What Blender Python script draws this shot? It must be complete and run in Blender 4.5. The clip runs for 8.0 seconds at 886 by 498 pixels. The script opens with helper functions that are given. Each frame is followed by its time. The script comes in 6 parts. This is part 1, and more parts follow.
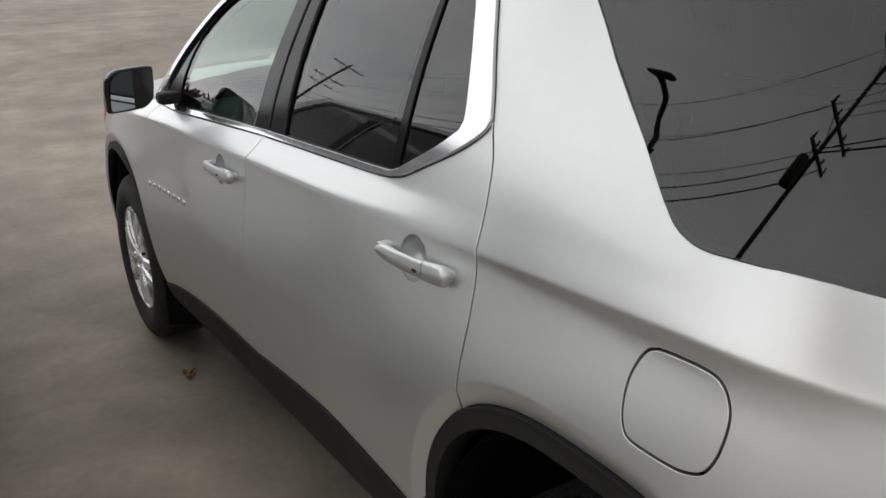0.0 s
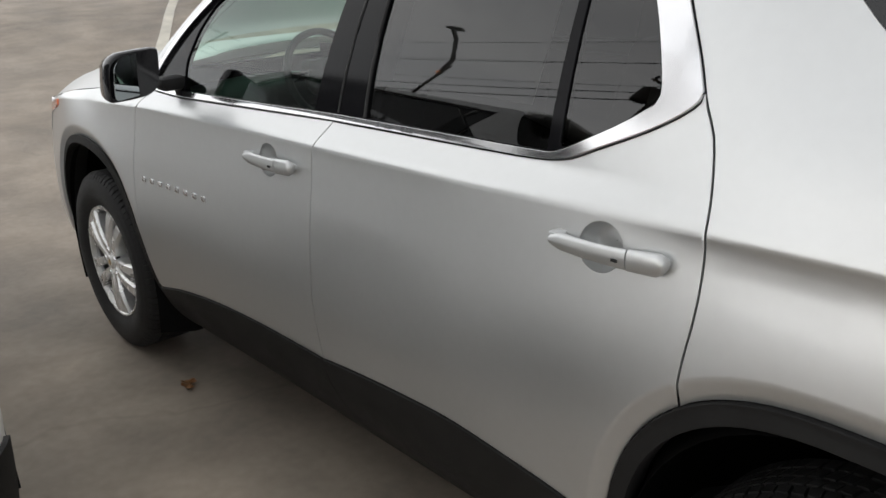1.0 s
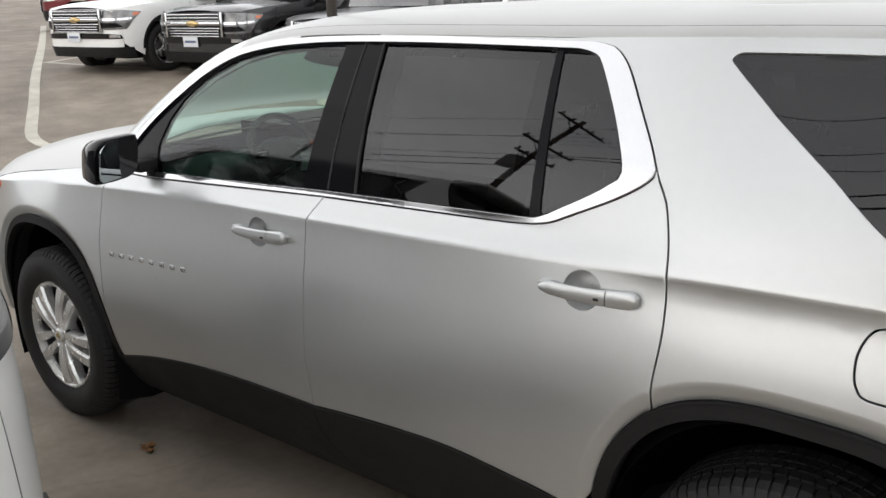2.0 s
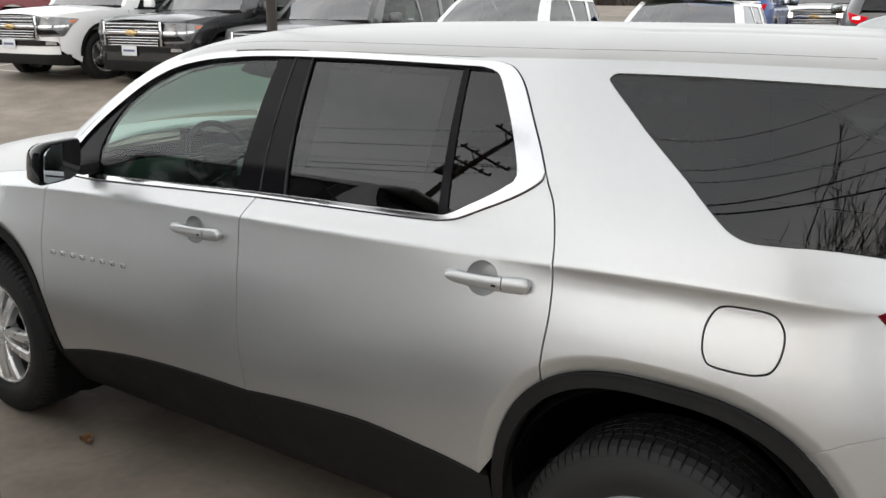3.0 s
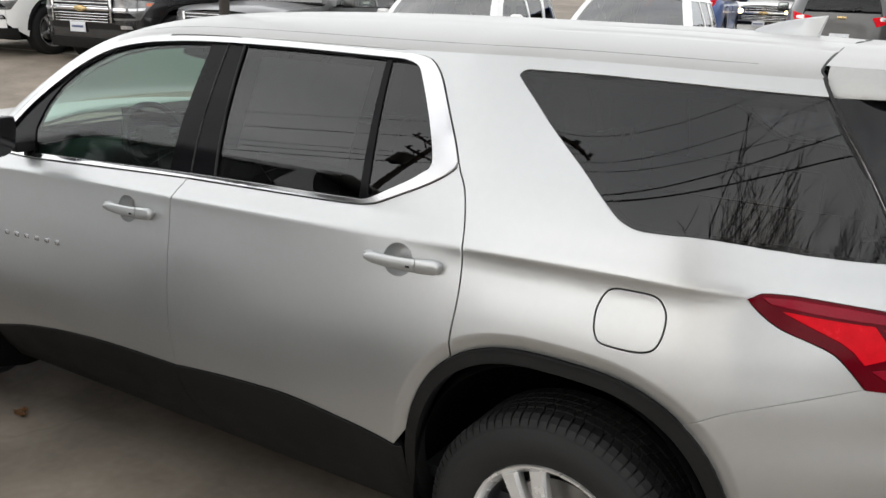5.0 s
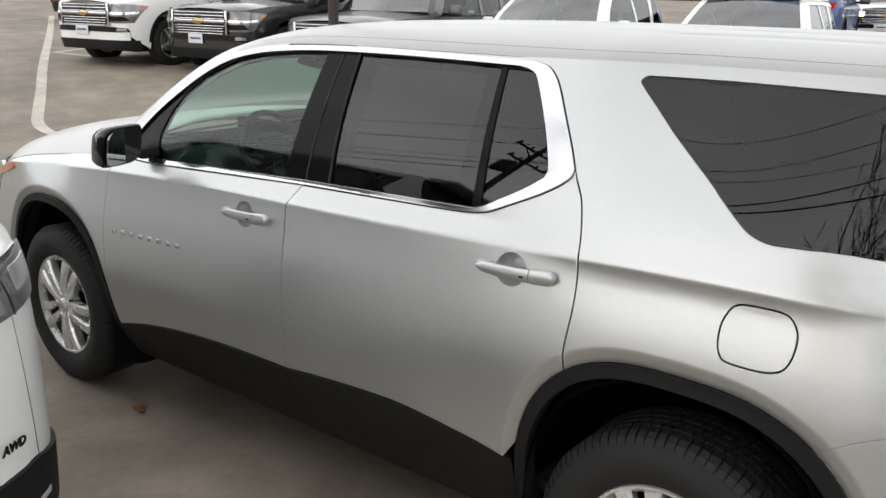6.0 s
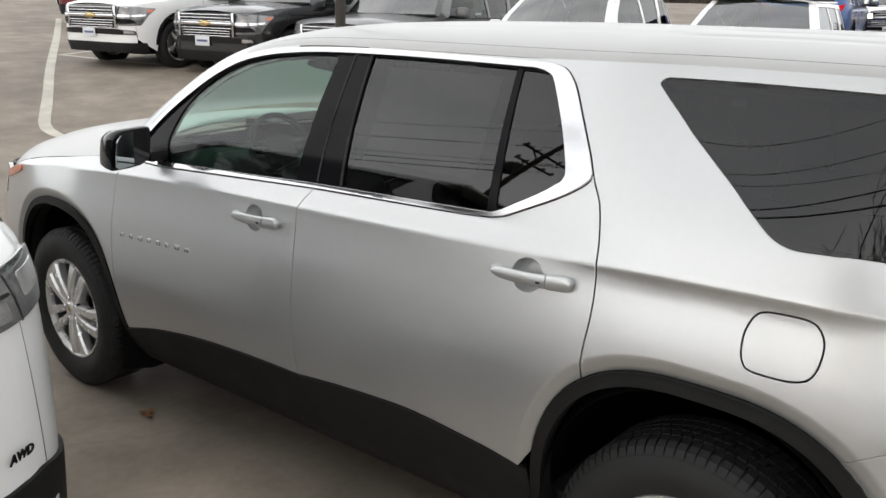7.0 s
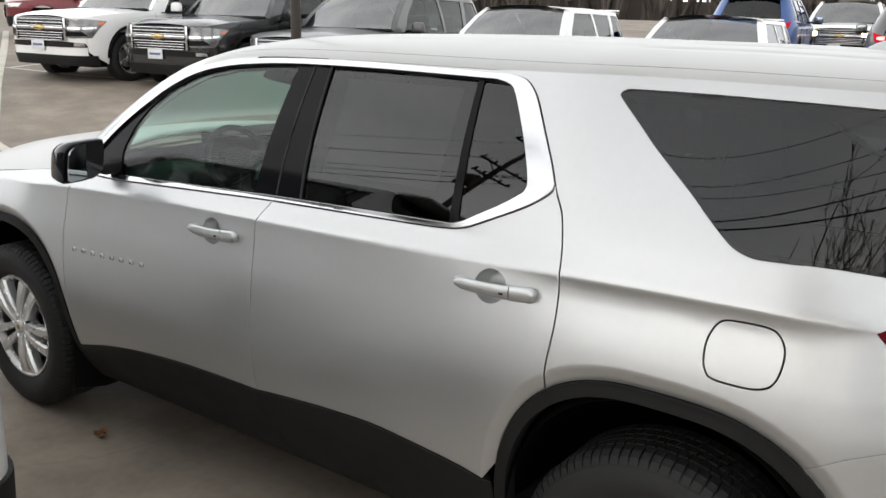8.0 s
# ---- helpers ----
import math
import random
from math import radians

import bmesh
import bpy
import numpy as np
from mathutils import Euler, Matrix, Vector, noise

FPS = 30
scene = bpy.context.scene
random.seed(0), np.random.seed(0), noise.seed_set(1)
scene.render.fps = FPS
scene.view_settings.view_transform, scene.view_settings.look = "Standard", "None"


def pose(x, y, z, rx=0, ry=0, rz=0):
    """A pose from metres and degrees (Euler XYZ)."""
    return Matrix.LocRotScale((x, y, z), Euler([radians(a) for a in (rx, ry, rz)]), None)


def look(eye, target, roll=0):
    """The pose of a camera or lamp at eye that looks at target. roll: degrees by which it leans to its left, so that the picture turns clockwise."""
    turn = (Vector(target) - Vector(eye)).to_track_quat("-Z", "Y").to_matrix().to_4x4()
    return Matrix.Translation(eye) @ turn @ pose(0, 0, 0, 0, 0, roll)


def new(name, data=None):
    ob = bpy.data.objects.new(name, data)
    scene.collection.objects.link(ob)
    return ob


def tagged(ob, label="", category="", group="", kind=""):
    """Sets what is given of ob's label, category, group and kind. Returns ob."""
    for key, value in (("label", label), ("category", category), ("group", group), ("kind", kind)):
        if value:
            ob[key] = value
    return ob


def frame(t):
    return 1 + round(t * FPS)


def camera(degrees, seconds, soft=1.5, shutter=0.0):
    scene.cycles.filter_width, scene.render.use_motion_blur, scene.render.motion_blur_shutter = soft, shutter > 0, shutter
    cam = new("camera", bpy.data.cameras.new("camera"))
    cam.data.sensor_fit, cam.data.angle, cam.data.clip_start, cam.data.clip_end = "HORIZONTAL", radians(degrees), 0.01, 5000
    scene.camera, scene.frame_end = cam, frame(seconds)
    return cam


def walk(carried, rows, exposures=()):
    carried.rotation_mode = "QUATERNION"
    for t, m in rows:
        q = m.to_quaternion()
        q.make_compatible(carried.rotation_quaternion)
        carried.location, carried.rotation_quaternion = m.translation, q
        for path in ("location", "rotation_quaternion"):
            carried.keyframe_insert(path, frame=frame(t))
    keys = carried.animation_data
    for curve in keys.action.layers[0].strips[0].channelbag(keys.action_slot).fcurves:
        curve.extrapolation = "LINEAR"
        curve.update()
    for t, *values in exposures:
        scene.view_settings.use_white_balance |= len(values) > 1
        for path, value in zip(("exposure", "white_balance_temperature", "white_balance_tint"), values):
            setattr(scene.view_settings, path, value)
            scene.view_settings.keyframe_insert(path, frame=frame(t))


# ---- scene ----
from mathutils import geometry

cam = camera(55.0, 8.0)
PATH = [
    (0, (3.996, -0.742, 1.699), (2.386, 0.253, 1.051), -1.4),
    (0.3, (3.826, -0.849, 1.644), (2.281, 0.216, 0.954), -1.5),
    (0.5, (3.709, -0.924, 1.644), (2.192, 0.17, 0.936), -1.6),
    (1, (3.52, -1.118, 1.684), (2.101, 0.105, 0.982), -1.7),
    (1.5, (3.497, -1.406, 1.76), (2.213, -0.007, 1.132), -1.5),
    (3, (3.772, -1.784, 1.828), (2.663, -0.211, 1.284), 0.2),
    (3.5, (3.852, -1.822, 1.842), (2.9, -0.152, 1.287), 1.1),
    (4.2, (3.956, -1.813, 1.849), (3.112, -0.092, 1.279), 2.4),
    (4.5, (3.952, -1.825, 1.861), (3.066, -0.128, 1.284), 2.6),
    (5, (3.937, -1.829, 1.86), (2.918, -0.207, 1.285), 2.1),
    (6.5, (3.856, -1.819, 1.85), (2.62, -0.351, 1.288), 1.0),
    (7, (3.836, -1.809, 1.847), (2.616, -0.325, 1.289), 1.1),
    (7.5, (3.831, -1.81, 1.842), (2.64, -0.294, 1.309), 1.2),
    (8, (3.816, -1.809, 1.835), (2.67, -0.256, 1.312), 1.5),
]
walk(cam, [(t, look(eye, target, roll)) for t, eye, target, roll in PATH], [(0, -0.28), (0.5, -0.33), (1.0, -0.14), (1.6, -0.02), (3.0, 0.0), (8.0, 0.02)])

scene.render.film_transparent = False
# ---- world and light: an even, bright overcast sky ----
world = bpy.data.worlds.new("overcast_sky")
scene.world = world
world.use_nodes = True
wn, wl = world.node_tree.nodes, world.node_tree.links
sky = wn.new("ShaderNodeTexSky")
sky.sky_type, sky.sun_disc = "NISHITA", False
sky.sun_elevation, sky.sun_rotation = radians(22), radians(180)
sky.air_density, sky.dust_density = 1.0, 4.0
coords = wn.new("ShaderNodeTexCoord")
stretch = wn.new("ShaderNodeMapping")
stretch.inputs["Scale"].default_value = (1.0, 1.0, 2.6)
cloud = wn.new("ShaderNodeTexNoise")
cloud.inputs["Scale"].default_value, cloud.inputs["Detail"].default_value, cloud.inputs["Roughness"].default_value = 2.2, 6, 0.55
tone = wn.new("ShaderNodeValToRGB")
tone.color_ramp.elements[0].position, tone.color_ramp.elements[0].color = 0.32, (6.7, 6.85, 7.1, 1)
tone.color_ramp.elements[1].position, tone.color_ramp.elements[1].color = 0.72, (9.8, 9.75, 9.65, 1)
veil = wn.new("ShaderNodeMix")
veil.data_type = "RGBA"
veil.inputs[0].default_value = 0.95
back = wn["Background"]
back.inputs["Strength"].default_value = 0.205
wl.new(coords.outputs["Generated"], stretch.inputs["Vector"])
wl.new(stretch.outputs["Vector"], cloud.inputs["Vector"])
wl.new(cloud.outputs["Fac"], tone.inputs["Fac"])
wl.new(sky.outputs["Color"], veil.inputs[6])
wl.new(tone.outputs["Color"], veil.inputs[7])
up = wn.new("ShaderNodeSeparateXYZ")
bright = wn.new("ShaderNodeMapRange")
bright.inputs["From Min"].default_value, bright.inputs["From Max"].default_value = 0.0, 0.95
bright.inputs["To Min"].default_value, bright.inputs["To Max"].default_value = 1.24, 0.56
level = wn.new("ShaderNodeVectorMath")
level.operation = "SCALE"
wl.new(coords.outputs["Generated"], up.inputs["Vector"])
wl.new(up.outputs["Z"], bright.inputs["Value"])
toward = wn.new("ShaderNodeVectorMath")
toward.operation = "DOT_PRODUCT"
toward.inputs[1].default_value = (-0.80, -0.60, 0.0)
lee = wn.new("ShaderNodeMapRange")
lee.inputs["From Min"].default_value, lee.inputs["From Max"].default_value = -1.0, 1.0
lee.inputs["To Min"].default_value, lee.inputs["To Max"].default_value = 0.84, 1.16
share = wn.new("ShaderNodeMath")
share.operation = "MULTIPLY"
wl.new(coords.outputs["Generated"], toward.inputs[0])
wl.new(toward.outputs["Value"], lee.inputs["Value"])
wl.new(bright.outputs["Result"], share.inputs[0])
wl.new(lee.outputs["Result"], share.inputs[1])
wl.new(veil.outputs[2], level.inputs[0])
wl.new(share.outputs["Value"], level.inputs["Scale"])
wl.new(level.outputs["Vector"], back.inputs["Color"])
sun = new("sun", bpy.data.lights.new("sun", "SUN"))
sun.data.energy, sun.data.angle, sun.data.color = 0.3, radians(120), (1.0, 0.98, 0.95)
sun.matrix_world = look((0, -26, 12), (0, 0, 0))


# ---- materials ----
def material(name, color, rough=0.5, metal=0.0, coat=0.0, vary=0.0, scale=6.0, bump=0.0, bump_scale=200.0, spec=0.5):
    """A surface with colour variation at two scales and a fine relief."""
    m = bpy.data.materials.new(name)
    m.use_nodes = True
    n, l = m.node_tree.nodes, m.node_tree.links
    p = n["Principled BSDF"]
    p.inputs["Base Color"].default_value = (*color, 1)
    p.inputs["Roughness"].default_value, p.inputs["Metallic"].default_value = rough, metal
    p.inputs["Coat Weight"].default_value, p.inputs["Coat Roughness"].default_value = coat, 0.04
    p.inputs["Specular IOR Level"].default_value = spec
    at = n.new("ShaderNodeTexCoord").outputs["Object"]
    if vary:
        big, fine = n.new("ShaderNodeTexNoise"), n.new("ShaderNodeTexNoise")
        big.inputs["Scale"].default_value, big.inputs["Detail"].default_value = scale, 4
        fine.inputs["Scale"].default_value, fine.inputs["Detail"].default_value = scale * 17, 3
        both = n.new("ShaderNodeMath")
        both.operation = "MULTIPLY_ADD"
        both.inputs[1].default_value = 0.45
        span = n.new("ShaderNodeMapRange")
        span.inputs["From Min"].default_value, span.inputs["From Max"].default_value = 0.45, 1.0
        span.inputs["To Min"].default_value, span.inputs["To Max"].default_value = 1 - vary, 1 + vary
        tint = n.new("ShaderNodeVectorMath")
        tint.operation = "SCALE"
        tint.inputs[0].default_value = color
        l.new(at, big.inputs["Vector"]), l.new(at, fine.inputs["Vector"])
        l.new(fine.outputs["Fac"], both.inputs[0]), l.new(big.outputs["Fac"], both.inputs[2])
        l.new(both.outputs["Value"], span.inputs["Value"]), l.new(span.outputs["Result"], tint.inputs["Scale"])
        l.new(tint.outputs["Vector"], p.inputs["Base Color"])
        dull = n.new("ShaderNodeMapRange")
        dull.inputs["From Min"].default_value, dull.inputs["From Max"].default_value = 0.3, 0.7
        dull.inputs["To Min"].default_value, dull.inputs["To Max"].default_value = rough * 0.9, min(1, rough * 1.12)
        l.new(big.outputs["Fac"], dull.inputs["Value"]), l.new(dull.outputs["Result"], p.inputs["Roughness"])
    if bump:
        grain, relief = n.new("ShaderNodeTexNoise"), n.new("ShaderNodeBump")
        grain.inputs["Scale"].default_value, grain.inputs["Detail"].default_value = bump_scale, 3
        relief.inputs["Strength"].default_value, relief.inputs["Distance"].default_value = bump, 0.004
        l.new(at, grain.inputs["Vector"]), l.new(grain.outputs["Fac"], relief.inputs["Height"])
        l.new(relief.outputs["Normal"], p.inputs["Normal"])
    return m


def glass(name, tint, ior=1.5, rough=0.0):
    """A thin pane: tinted see-through, with the surface's own gloss."""
    m = bpy.data.materials.new(name)
    m.use_nodes = True
    n, l = m.node_tree.nodes, m.node_tree.links
    n.remove(n["Principled BSDF"])
    clear, gloss, mix, fres = n.new("ShaderNodeBsdfTransparent"), n.new("ShaderNodeBsdfGlossy"), n.new("ShaderNodeMixShader"), n.new("ShaderNodeFresnel")
    clear.inputs["Color"].default_value = (*tint, 1)
    gloss.inputs["Roughness"].default_value = rough
    fres.inputs["IOR"].default_value = ior
    l.new(fres.outputs["Fac"], mix.inputs[0]), l.new(clear.outputs["BSDF"], mix.inputs[1]), l.new(gloss.outputs["BSDF"], mix.inputs[2])
    l.new(mix.outputs["Shader"], n["Material Output"].inputs["Surface"])
    return m


def glow(name, color, strength):
    m = bpy.data.materials.new(name)
    m.use_nodes = True
    p = m.node_tree.nodes["Principled BSDF"]
    p.inputs["Base Color"].default_value = (*color, 1)
    p.inputs["Emission Color"].default_value, p.inputs["Emission Strength"].default_value = (*color, 1), strength
    return m


SILVER = material("silver_paint", (0.560, 0.570, 0.570), 0.33, 0.76, 0.4, 0.03, 2.5)
# silver for the upward panels: some roof dust, and colour dimmed against sky glare
DUSTY_DIMMED = material("dusty_dimmed_silver_paint", (0.475, 0.475, 0.462), 0.40, 0.62, 0.15, 0.05, 7.0)
WHITE = material("white_paint", (0.86, 0.86, 0.845), 0.30, 0.0, 0.6, 0.03, 2.0)
BLACK = material("black_paint", (0.012, 0.012, 0.013), 0.25, 0.0, 0.8, 0.10, 2.0)
GREY = material("grey_paint", (0.10, 0.10, 0.10), 0.32, 0.5, 0.6, 0.06, 2.0)
BRONZE = material("bronze_paint", (0.22, 0.20, 0.17), 0.32, 0.5, 0.6, 0.06, 2.0)
MAROON = material("maroon_paint", (0.16, 0.015, 0.02), 0.30, 0.3, 0.6, 0.06, 2.0)
BLUE = material("blue_paint", (0.04, 0.10, 0.30), 0.30, 0.3, 0.6, 0.06, 2.0)
CHROME = material("chrome", (0.68, 0.68, 0.69), 0.12, 1.0, 0.0, 0.03, 4.0)
ALLOY = material("machined_alloy", (0.86, 0.86, 0.85), 0.26, 0.62, 0.3, 0.05, 9.0)
ALLOY_DARK = material("painted_alloy", (0.22, 0.22, 0.23), 0.40, 0.8, 0.0, 0.08, 9.0)
PLASTIC = material("black_plastic", (0.011, 0.011, 0.011), 0.58, 0.0, 0.0, 0.25, 5.0, 0.25, 900.0, spec=0.2)
GLOSS = material("gloss_black", (0.006, 0.006, 0.007), 0.08, 0.0, 0.0, 0.10, 5.0, spec=0.4)
DARK = material("shadow_black", (0.005, 0.005, 0.005), 0.9, 0.0, 0.0, 0.2, 8.0, spec=0.08)
RUBBER = material("tyre_rubber", (0.0125, 0.0125, 0.0125), 0.74, 0.0, 0.0, 0.28, 7.0, 0.35, 420.0)
SEAL = material("rubber_seal", (0.008, 0.008, 0.008), 0.6, 0.0, 0.0, 0.1, 9.0)
STEEL = material("brake_steel", (0.30, 0.29, 0.28), 0.35, 1.0, 0.0, 0.10, 12.0)
GOLD = material("gold_emblem", (0.60, 0.45, 0.22), 0.25, 0.8, 0.3, 0.05, 20.0)
MIRROR = material("mirror_glass", (0.32, 0.35, 0.35), 0.02, 1.0)
RED = material("red_lens", (0.25, 0.002, 0.016), 0.10, 0.0, 0.18, 0.10, 10.0, spec=0.1)
RED_DEEP = material("deep_red_lens", (0.11, 0.001, 0.006), 0.10, 0.0, 0.0, 0.10, 10.0, spec=0.1)
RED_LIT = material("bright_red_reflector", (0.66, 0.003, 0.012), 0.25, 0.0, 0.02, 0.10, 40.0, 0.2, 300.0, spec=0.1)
CLEAR_LENS = material("clear_lens", (0.58, 0.57, 0.56), 0.10, 0.7, 0.8, 0.35, 22.0)
HEADLAMP = material("headlamp_glass", (0.20, 0.20, 0.20), 0.08, 0.4, 1.0, 0.55, 9.0)
SMOKE = material("smoked_lens", (0.105, 0.106, 0.108), 0.10, 0.3, 1.0, 0.45, 24.0)
AMBER = material("amber_marker", (0.75, 0.16, 0.04), 0.2, 0.0, 1.0, 0.08, 30.0)
CLOTH = material("seat_cloth", (0.045, 0.045, 0.047), 0.85, 0.0, 0.0, 0.25, 14.0, 0.3, 600.0)
TRIM = material("cabin_trim", (0.035, 0.037, 0.038), 0.6, 0.0, 0.0, 0.15, 8.0, 0.2, 500.0)
LINER = material("roof_lining", (0.42, 0.42, 0.40), 0.9, 0.0, 0.0, 0.06, 12.0)
PAPER = material("white_paper", (0.72, 0.72, 0.70), 0.7, 0.0, 0.0, 0.06, 20.0)
PLATE = material("plate_white", (0.70, 0.72, 0.75), 0.4, 0.0, 0.3, 0.05, 20.0)
BARS = material("plate_bars", (0.10, 0.12, 0.22), 0.5)
GLASS = glass("green_glass", (0.47, 0.67, 0.57), 1.55)
SCREEN = glass("screen_glass", (0.40, 0.50, 0.46), 4.0)
PRIVACY = glass("privacy_glass", (0.165, 0.170, 0.172), 1.66)
CARGO = glass("cargo_privacy_glass", (0.10, 0.105, 0.110), 1.62)
PILLAR = material("satin_black_film", (0.006, 0.006, 0.007), 0.12, 0.0, 0.0, 0.10, 5.0, spec=0.10)
REAR_GLASS = glass("rear_privacy_glass", (0.12, 0.125, 0.128), 2.1)
LINE = material("line_paint", (0.52, 0.49, 0.42), 0.7, 0.0, 0.0, 0.22, 3.0, 0.3, 160.0)
BARK = material("bark", (0.075, 0.062, 0.052), 0.9, 0.0, 0.0, 0.3, 9.0, 0.5, 90.0)
WOOD = material("pole_wood", (0.085, 0.066, 0.05), 0.9, 0.0, 0.0, 0.25, 5.0, 0.4, 60.0)
CABLE = material("cable_black", (0.012, 0.012, 0.012), 0.6)
POST = material("bronze_post", (0.045, 0.038, 0.032), 0.5, 0.4, 0.0, 0.15, 6.0)
LEAF = material("dry_leaf", (0.20, 0.095, 0.035), 0.7, 0.0, 0.0, 0.35, 40.0)
LAMP_ON = glow("lit_lamp", (1.0, 0.72, 0.36), 9.0)
ORANGE_ON = glow("lit_orange", (1.0, 0.25, 0.04), 2.5)


# ---- mesh helpers ----
def mesh_of(name, verts, faces, mat, loops=None, smooth=True):
    me = bpy.data.meshes.new(name)
    me.from_pydata([tuple(v) for v in verts], [], faces)
    me.materials.append(mat)
    if smooth:
        me.polygons.foreach_set("use_smooth", [True] * len(me.polygons))
    if loops:
        me.normals_split_custom_set(loops)
    return me


def part(name, data, mat, parent, label=""):
    """Links a bmesh or a mesh as one object under a thing or a part."""
    if isinstance(data, bmesh.types.BMesh):
        me = bpy.data.meshes.new(name)
        data.to_mesh(me)
        data.free()
        me.materials.append(mat)
        data = me
    ob = new(name, data)
    ob.parent = parent
    return tagged(ob, label)


def thing(name, m, label, category, group="", kind=""):
    ob = new(name)
    ob.matrix_world = m
    return tagged(ob, label, category, group, kind)


def shade(bm, sharp=35):
    """Smooth faces, with edges steeper than sharp degrees kept crisp."""
    for f in bm.faces:
        f.smooth = True
    for e in bm.edges:
        if len(e.link_faces) == 2 and e.calc_face_angle(0) > radians(sharp):
            e.smooth = False
    return bm


def block(size, at=(0, 0, 0), bevel=0.01, segments=2, turn=None, taper=(1, 1), lean=(0, 0)):
    """A bevelled block of a size round a place; taper scales its top, lean shifts it."""
    bm = bmesh.new()
    bmesh.ops.create_cube(bm, size=1)
    for v in bm.verts:
        top = v.co.z > 0
        v.co = Vector((v.co.x * size[0] * (taper[0] if top else 1) + (lean[0] if top else 0), v.co.y * size[1] * (taper[1] if top else 1) + (lean[1] if top else 0), v.co.z * size[2]))
    if bevel:
        bmesh.ops.bevel(bm, geom=bm.edges[:], offset=bevel, segments=segments, profile=0.5, affect="EDGES")
    m = Matrix.Translation(at) @ (turn or Matrix())
    bm.transform(m)
    return shade(bm)


def join(*some):
    """One bmesh out of several."""
    out = bmesh.new()
    for bm in some:
        me = bpy.data.meshes.new("joined")
        bm.to_mesh(me)
        bm.free()
        out.from_mesh(me)
        bpy.data.meshes.remove(me)
    return out


def lathe(profile, steps=48, axis="y", at=(0, 0, 0), closed=False):
    """Turns a profile of (radius, along) round an axis."""
    bm = bmesh.new()
    rings = []
    for i in range(steps):
        a = 2 * math.pi * i / steps
        ring = []
        for r, u in profile:
            c, s = r * math.cos(a), r * math.sin(a)
            ring.append(bm.verts.new({"y": (c, u, s), "x": (u, c, s), "z": (c, s, u)}[axis]))
        rings.append(ring)
    n = len(profile)
    for i in range(steps):
        a, b = rings[i], rings[(i + 1) % steps]
        for j in range(n if closed else n - 1):
            k = (j + 1) % n
            bm.faces.new((a[j], a[k], b[k], b[j]))
    bmesh.ops.remove_doubles(bm, verts=bm.verts[:], dist=1e-5)
    bmesh.ops.recalc_face_normals(bm, faces=bm.faces[:])
    bm.transform(Matrix.Translation(at))
    return shade(bm)


def rod(points, radius, sides=8, taper=1.0):
    """A round bar along points; its radius runs on to radius * taper."""
    bm = bmesh.new()
    pts = [Vector(p) for p in points]
    rings = []
    for i, p in enumerate(pts):
        way = (pts[min(i + 1, len(pts) - 1)] - pts[max(i - 1, 0)]).normalized()
        side = way.cross(Vector((0, 0, 1)) if abs(way.z) < 0.9 else Vector((1, 0, 0))).normalized()
        up = side.cross(way)
        r = radius * (1 + (taper - 1) * i / max(1, len(pts) - 1))
        rings.append([bm.verts.new(p + r * (math.cos(a) * side + math.sin(a) * up)) for a in (2 * math.pi * k / sides for k in range(sides))])
    for a, b in zip(rings, rings[1:]):
        for k in range(sides):
            bm.faces.new((a[k], a[(k + 1) % sides], b[(k + 1) % sides], b[k]))
    bm.faces.new(rings[0][::-1]), bm.faces.new(rings[-1])
    bmesh.ops.recalc_face_normals(bm, faces=bm.faces[:])
    return shade(bm, 50)


def loft(sections, ends=True, loop=True, sharp=40):
    """A skin over sections, each with the same number of points."""
    bm = bmesh.new()
    rows = [[bm.verts.new(p) for p in s] for s in sections]
    n = len(rows[0])
    for a, b in zip(rows, rows[1:]):
        for k in range(n if loop else n - 1):
            bm.faces.new((a[k], a[(k + 1) % n], b[(k + 1) % n], b[k]))
    if ends:
        bm.faces.new(rows[0][::-1]), bm.faces.new(rows[-1])
    bmesh.ops.remove_doubles(bm, verts=bm.verts[:], dist=1e-5)
    bmesh.ops.recalc_face_normals(bm, faces=bm.faces[:])
    return shade(bm, sharp)


def resample(poly, step, closed=True):
    out = []
    n = len(poly)
    for i in range(n if closed else n - 1):
        a, b = Vector(poly[i]), Vector(poly[(i + 1) % n])
        k = max(1, math.ceil((b - a).length / step))
        out += [a.lerp(b, j / k) for j in range(k)]
    return out if closed else out + [Vector(poly[-1])]


def rounded(poly, radius, steps=5):
    """The corners of a closed outline, rounded; radius is one number or one for each corner."""
    out = []
    n = len(poly)
    for i in range(n):
        p, a, b = Vector(poly[i]), Vector(poly[i - 1]), Vector(poly[(i + 1) % n])
        r = radius[i] if isinstance(radius, (list, tuple)) else radius
        r = min(r, (a - p).length * 0.48, (b - p).length * 0.48)
        if r < 1e-4:
            out.append(p)
            continue
        s, e = p + (a - p).normalized() * r, p + (b - p).normalized() * r
        for k in range(steps + 1):
            t = k / steps
            out.append(s * (1 - t) ** 2 + p * 2 * t * (1 - t) + e * t * t)
    return out


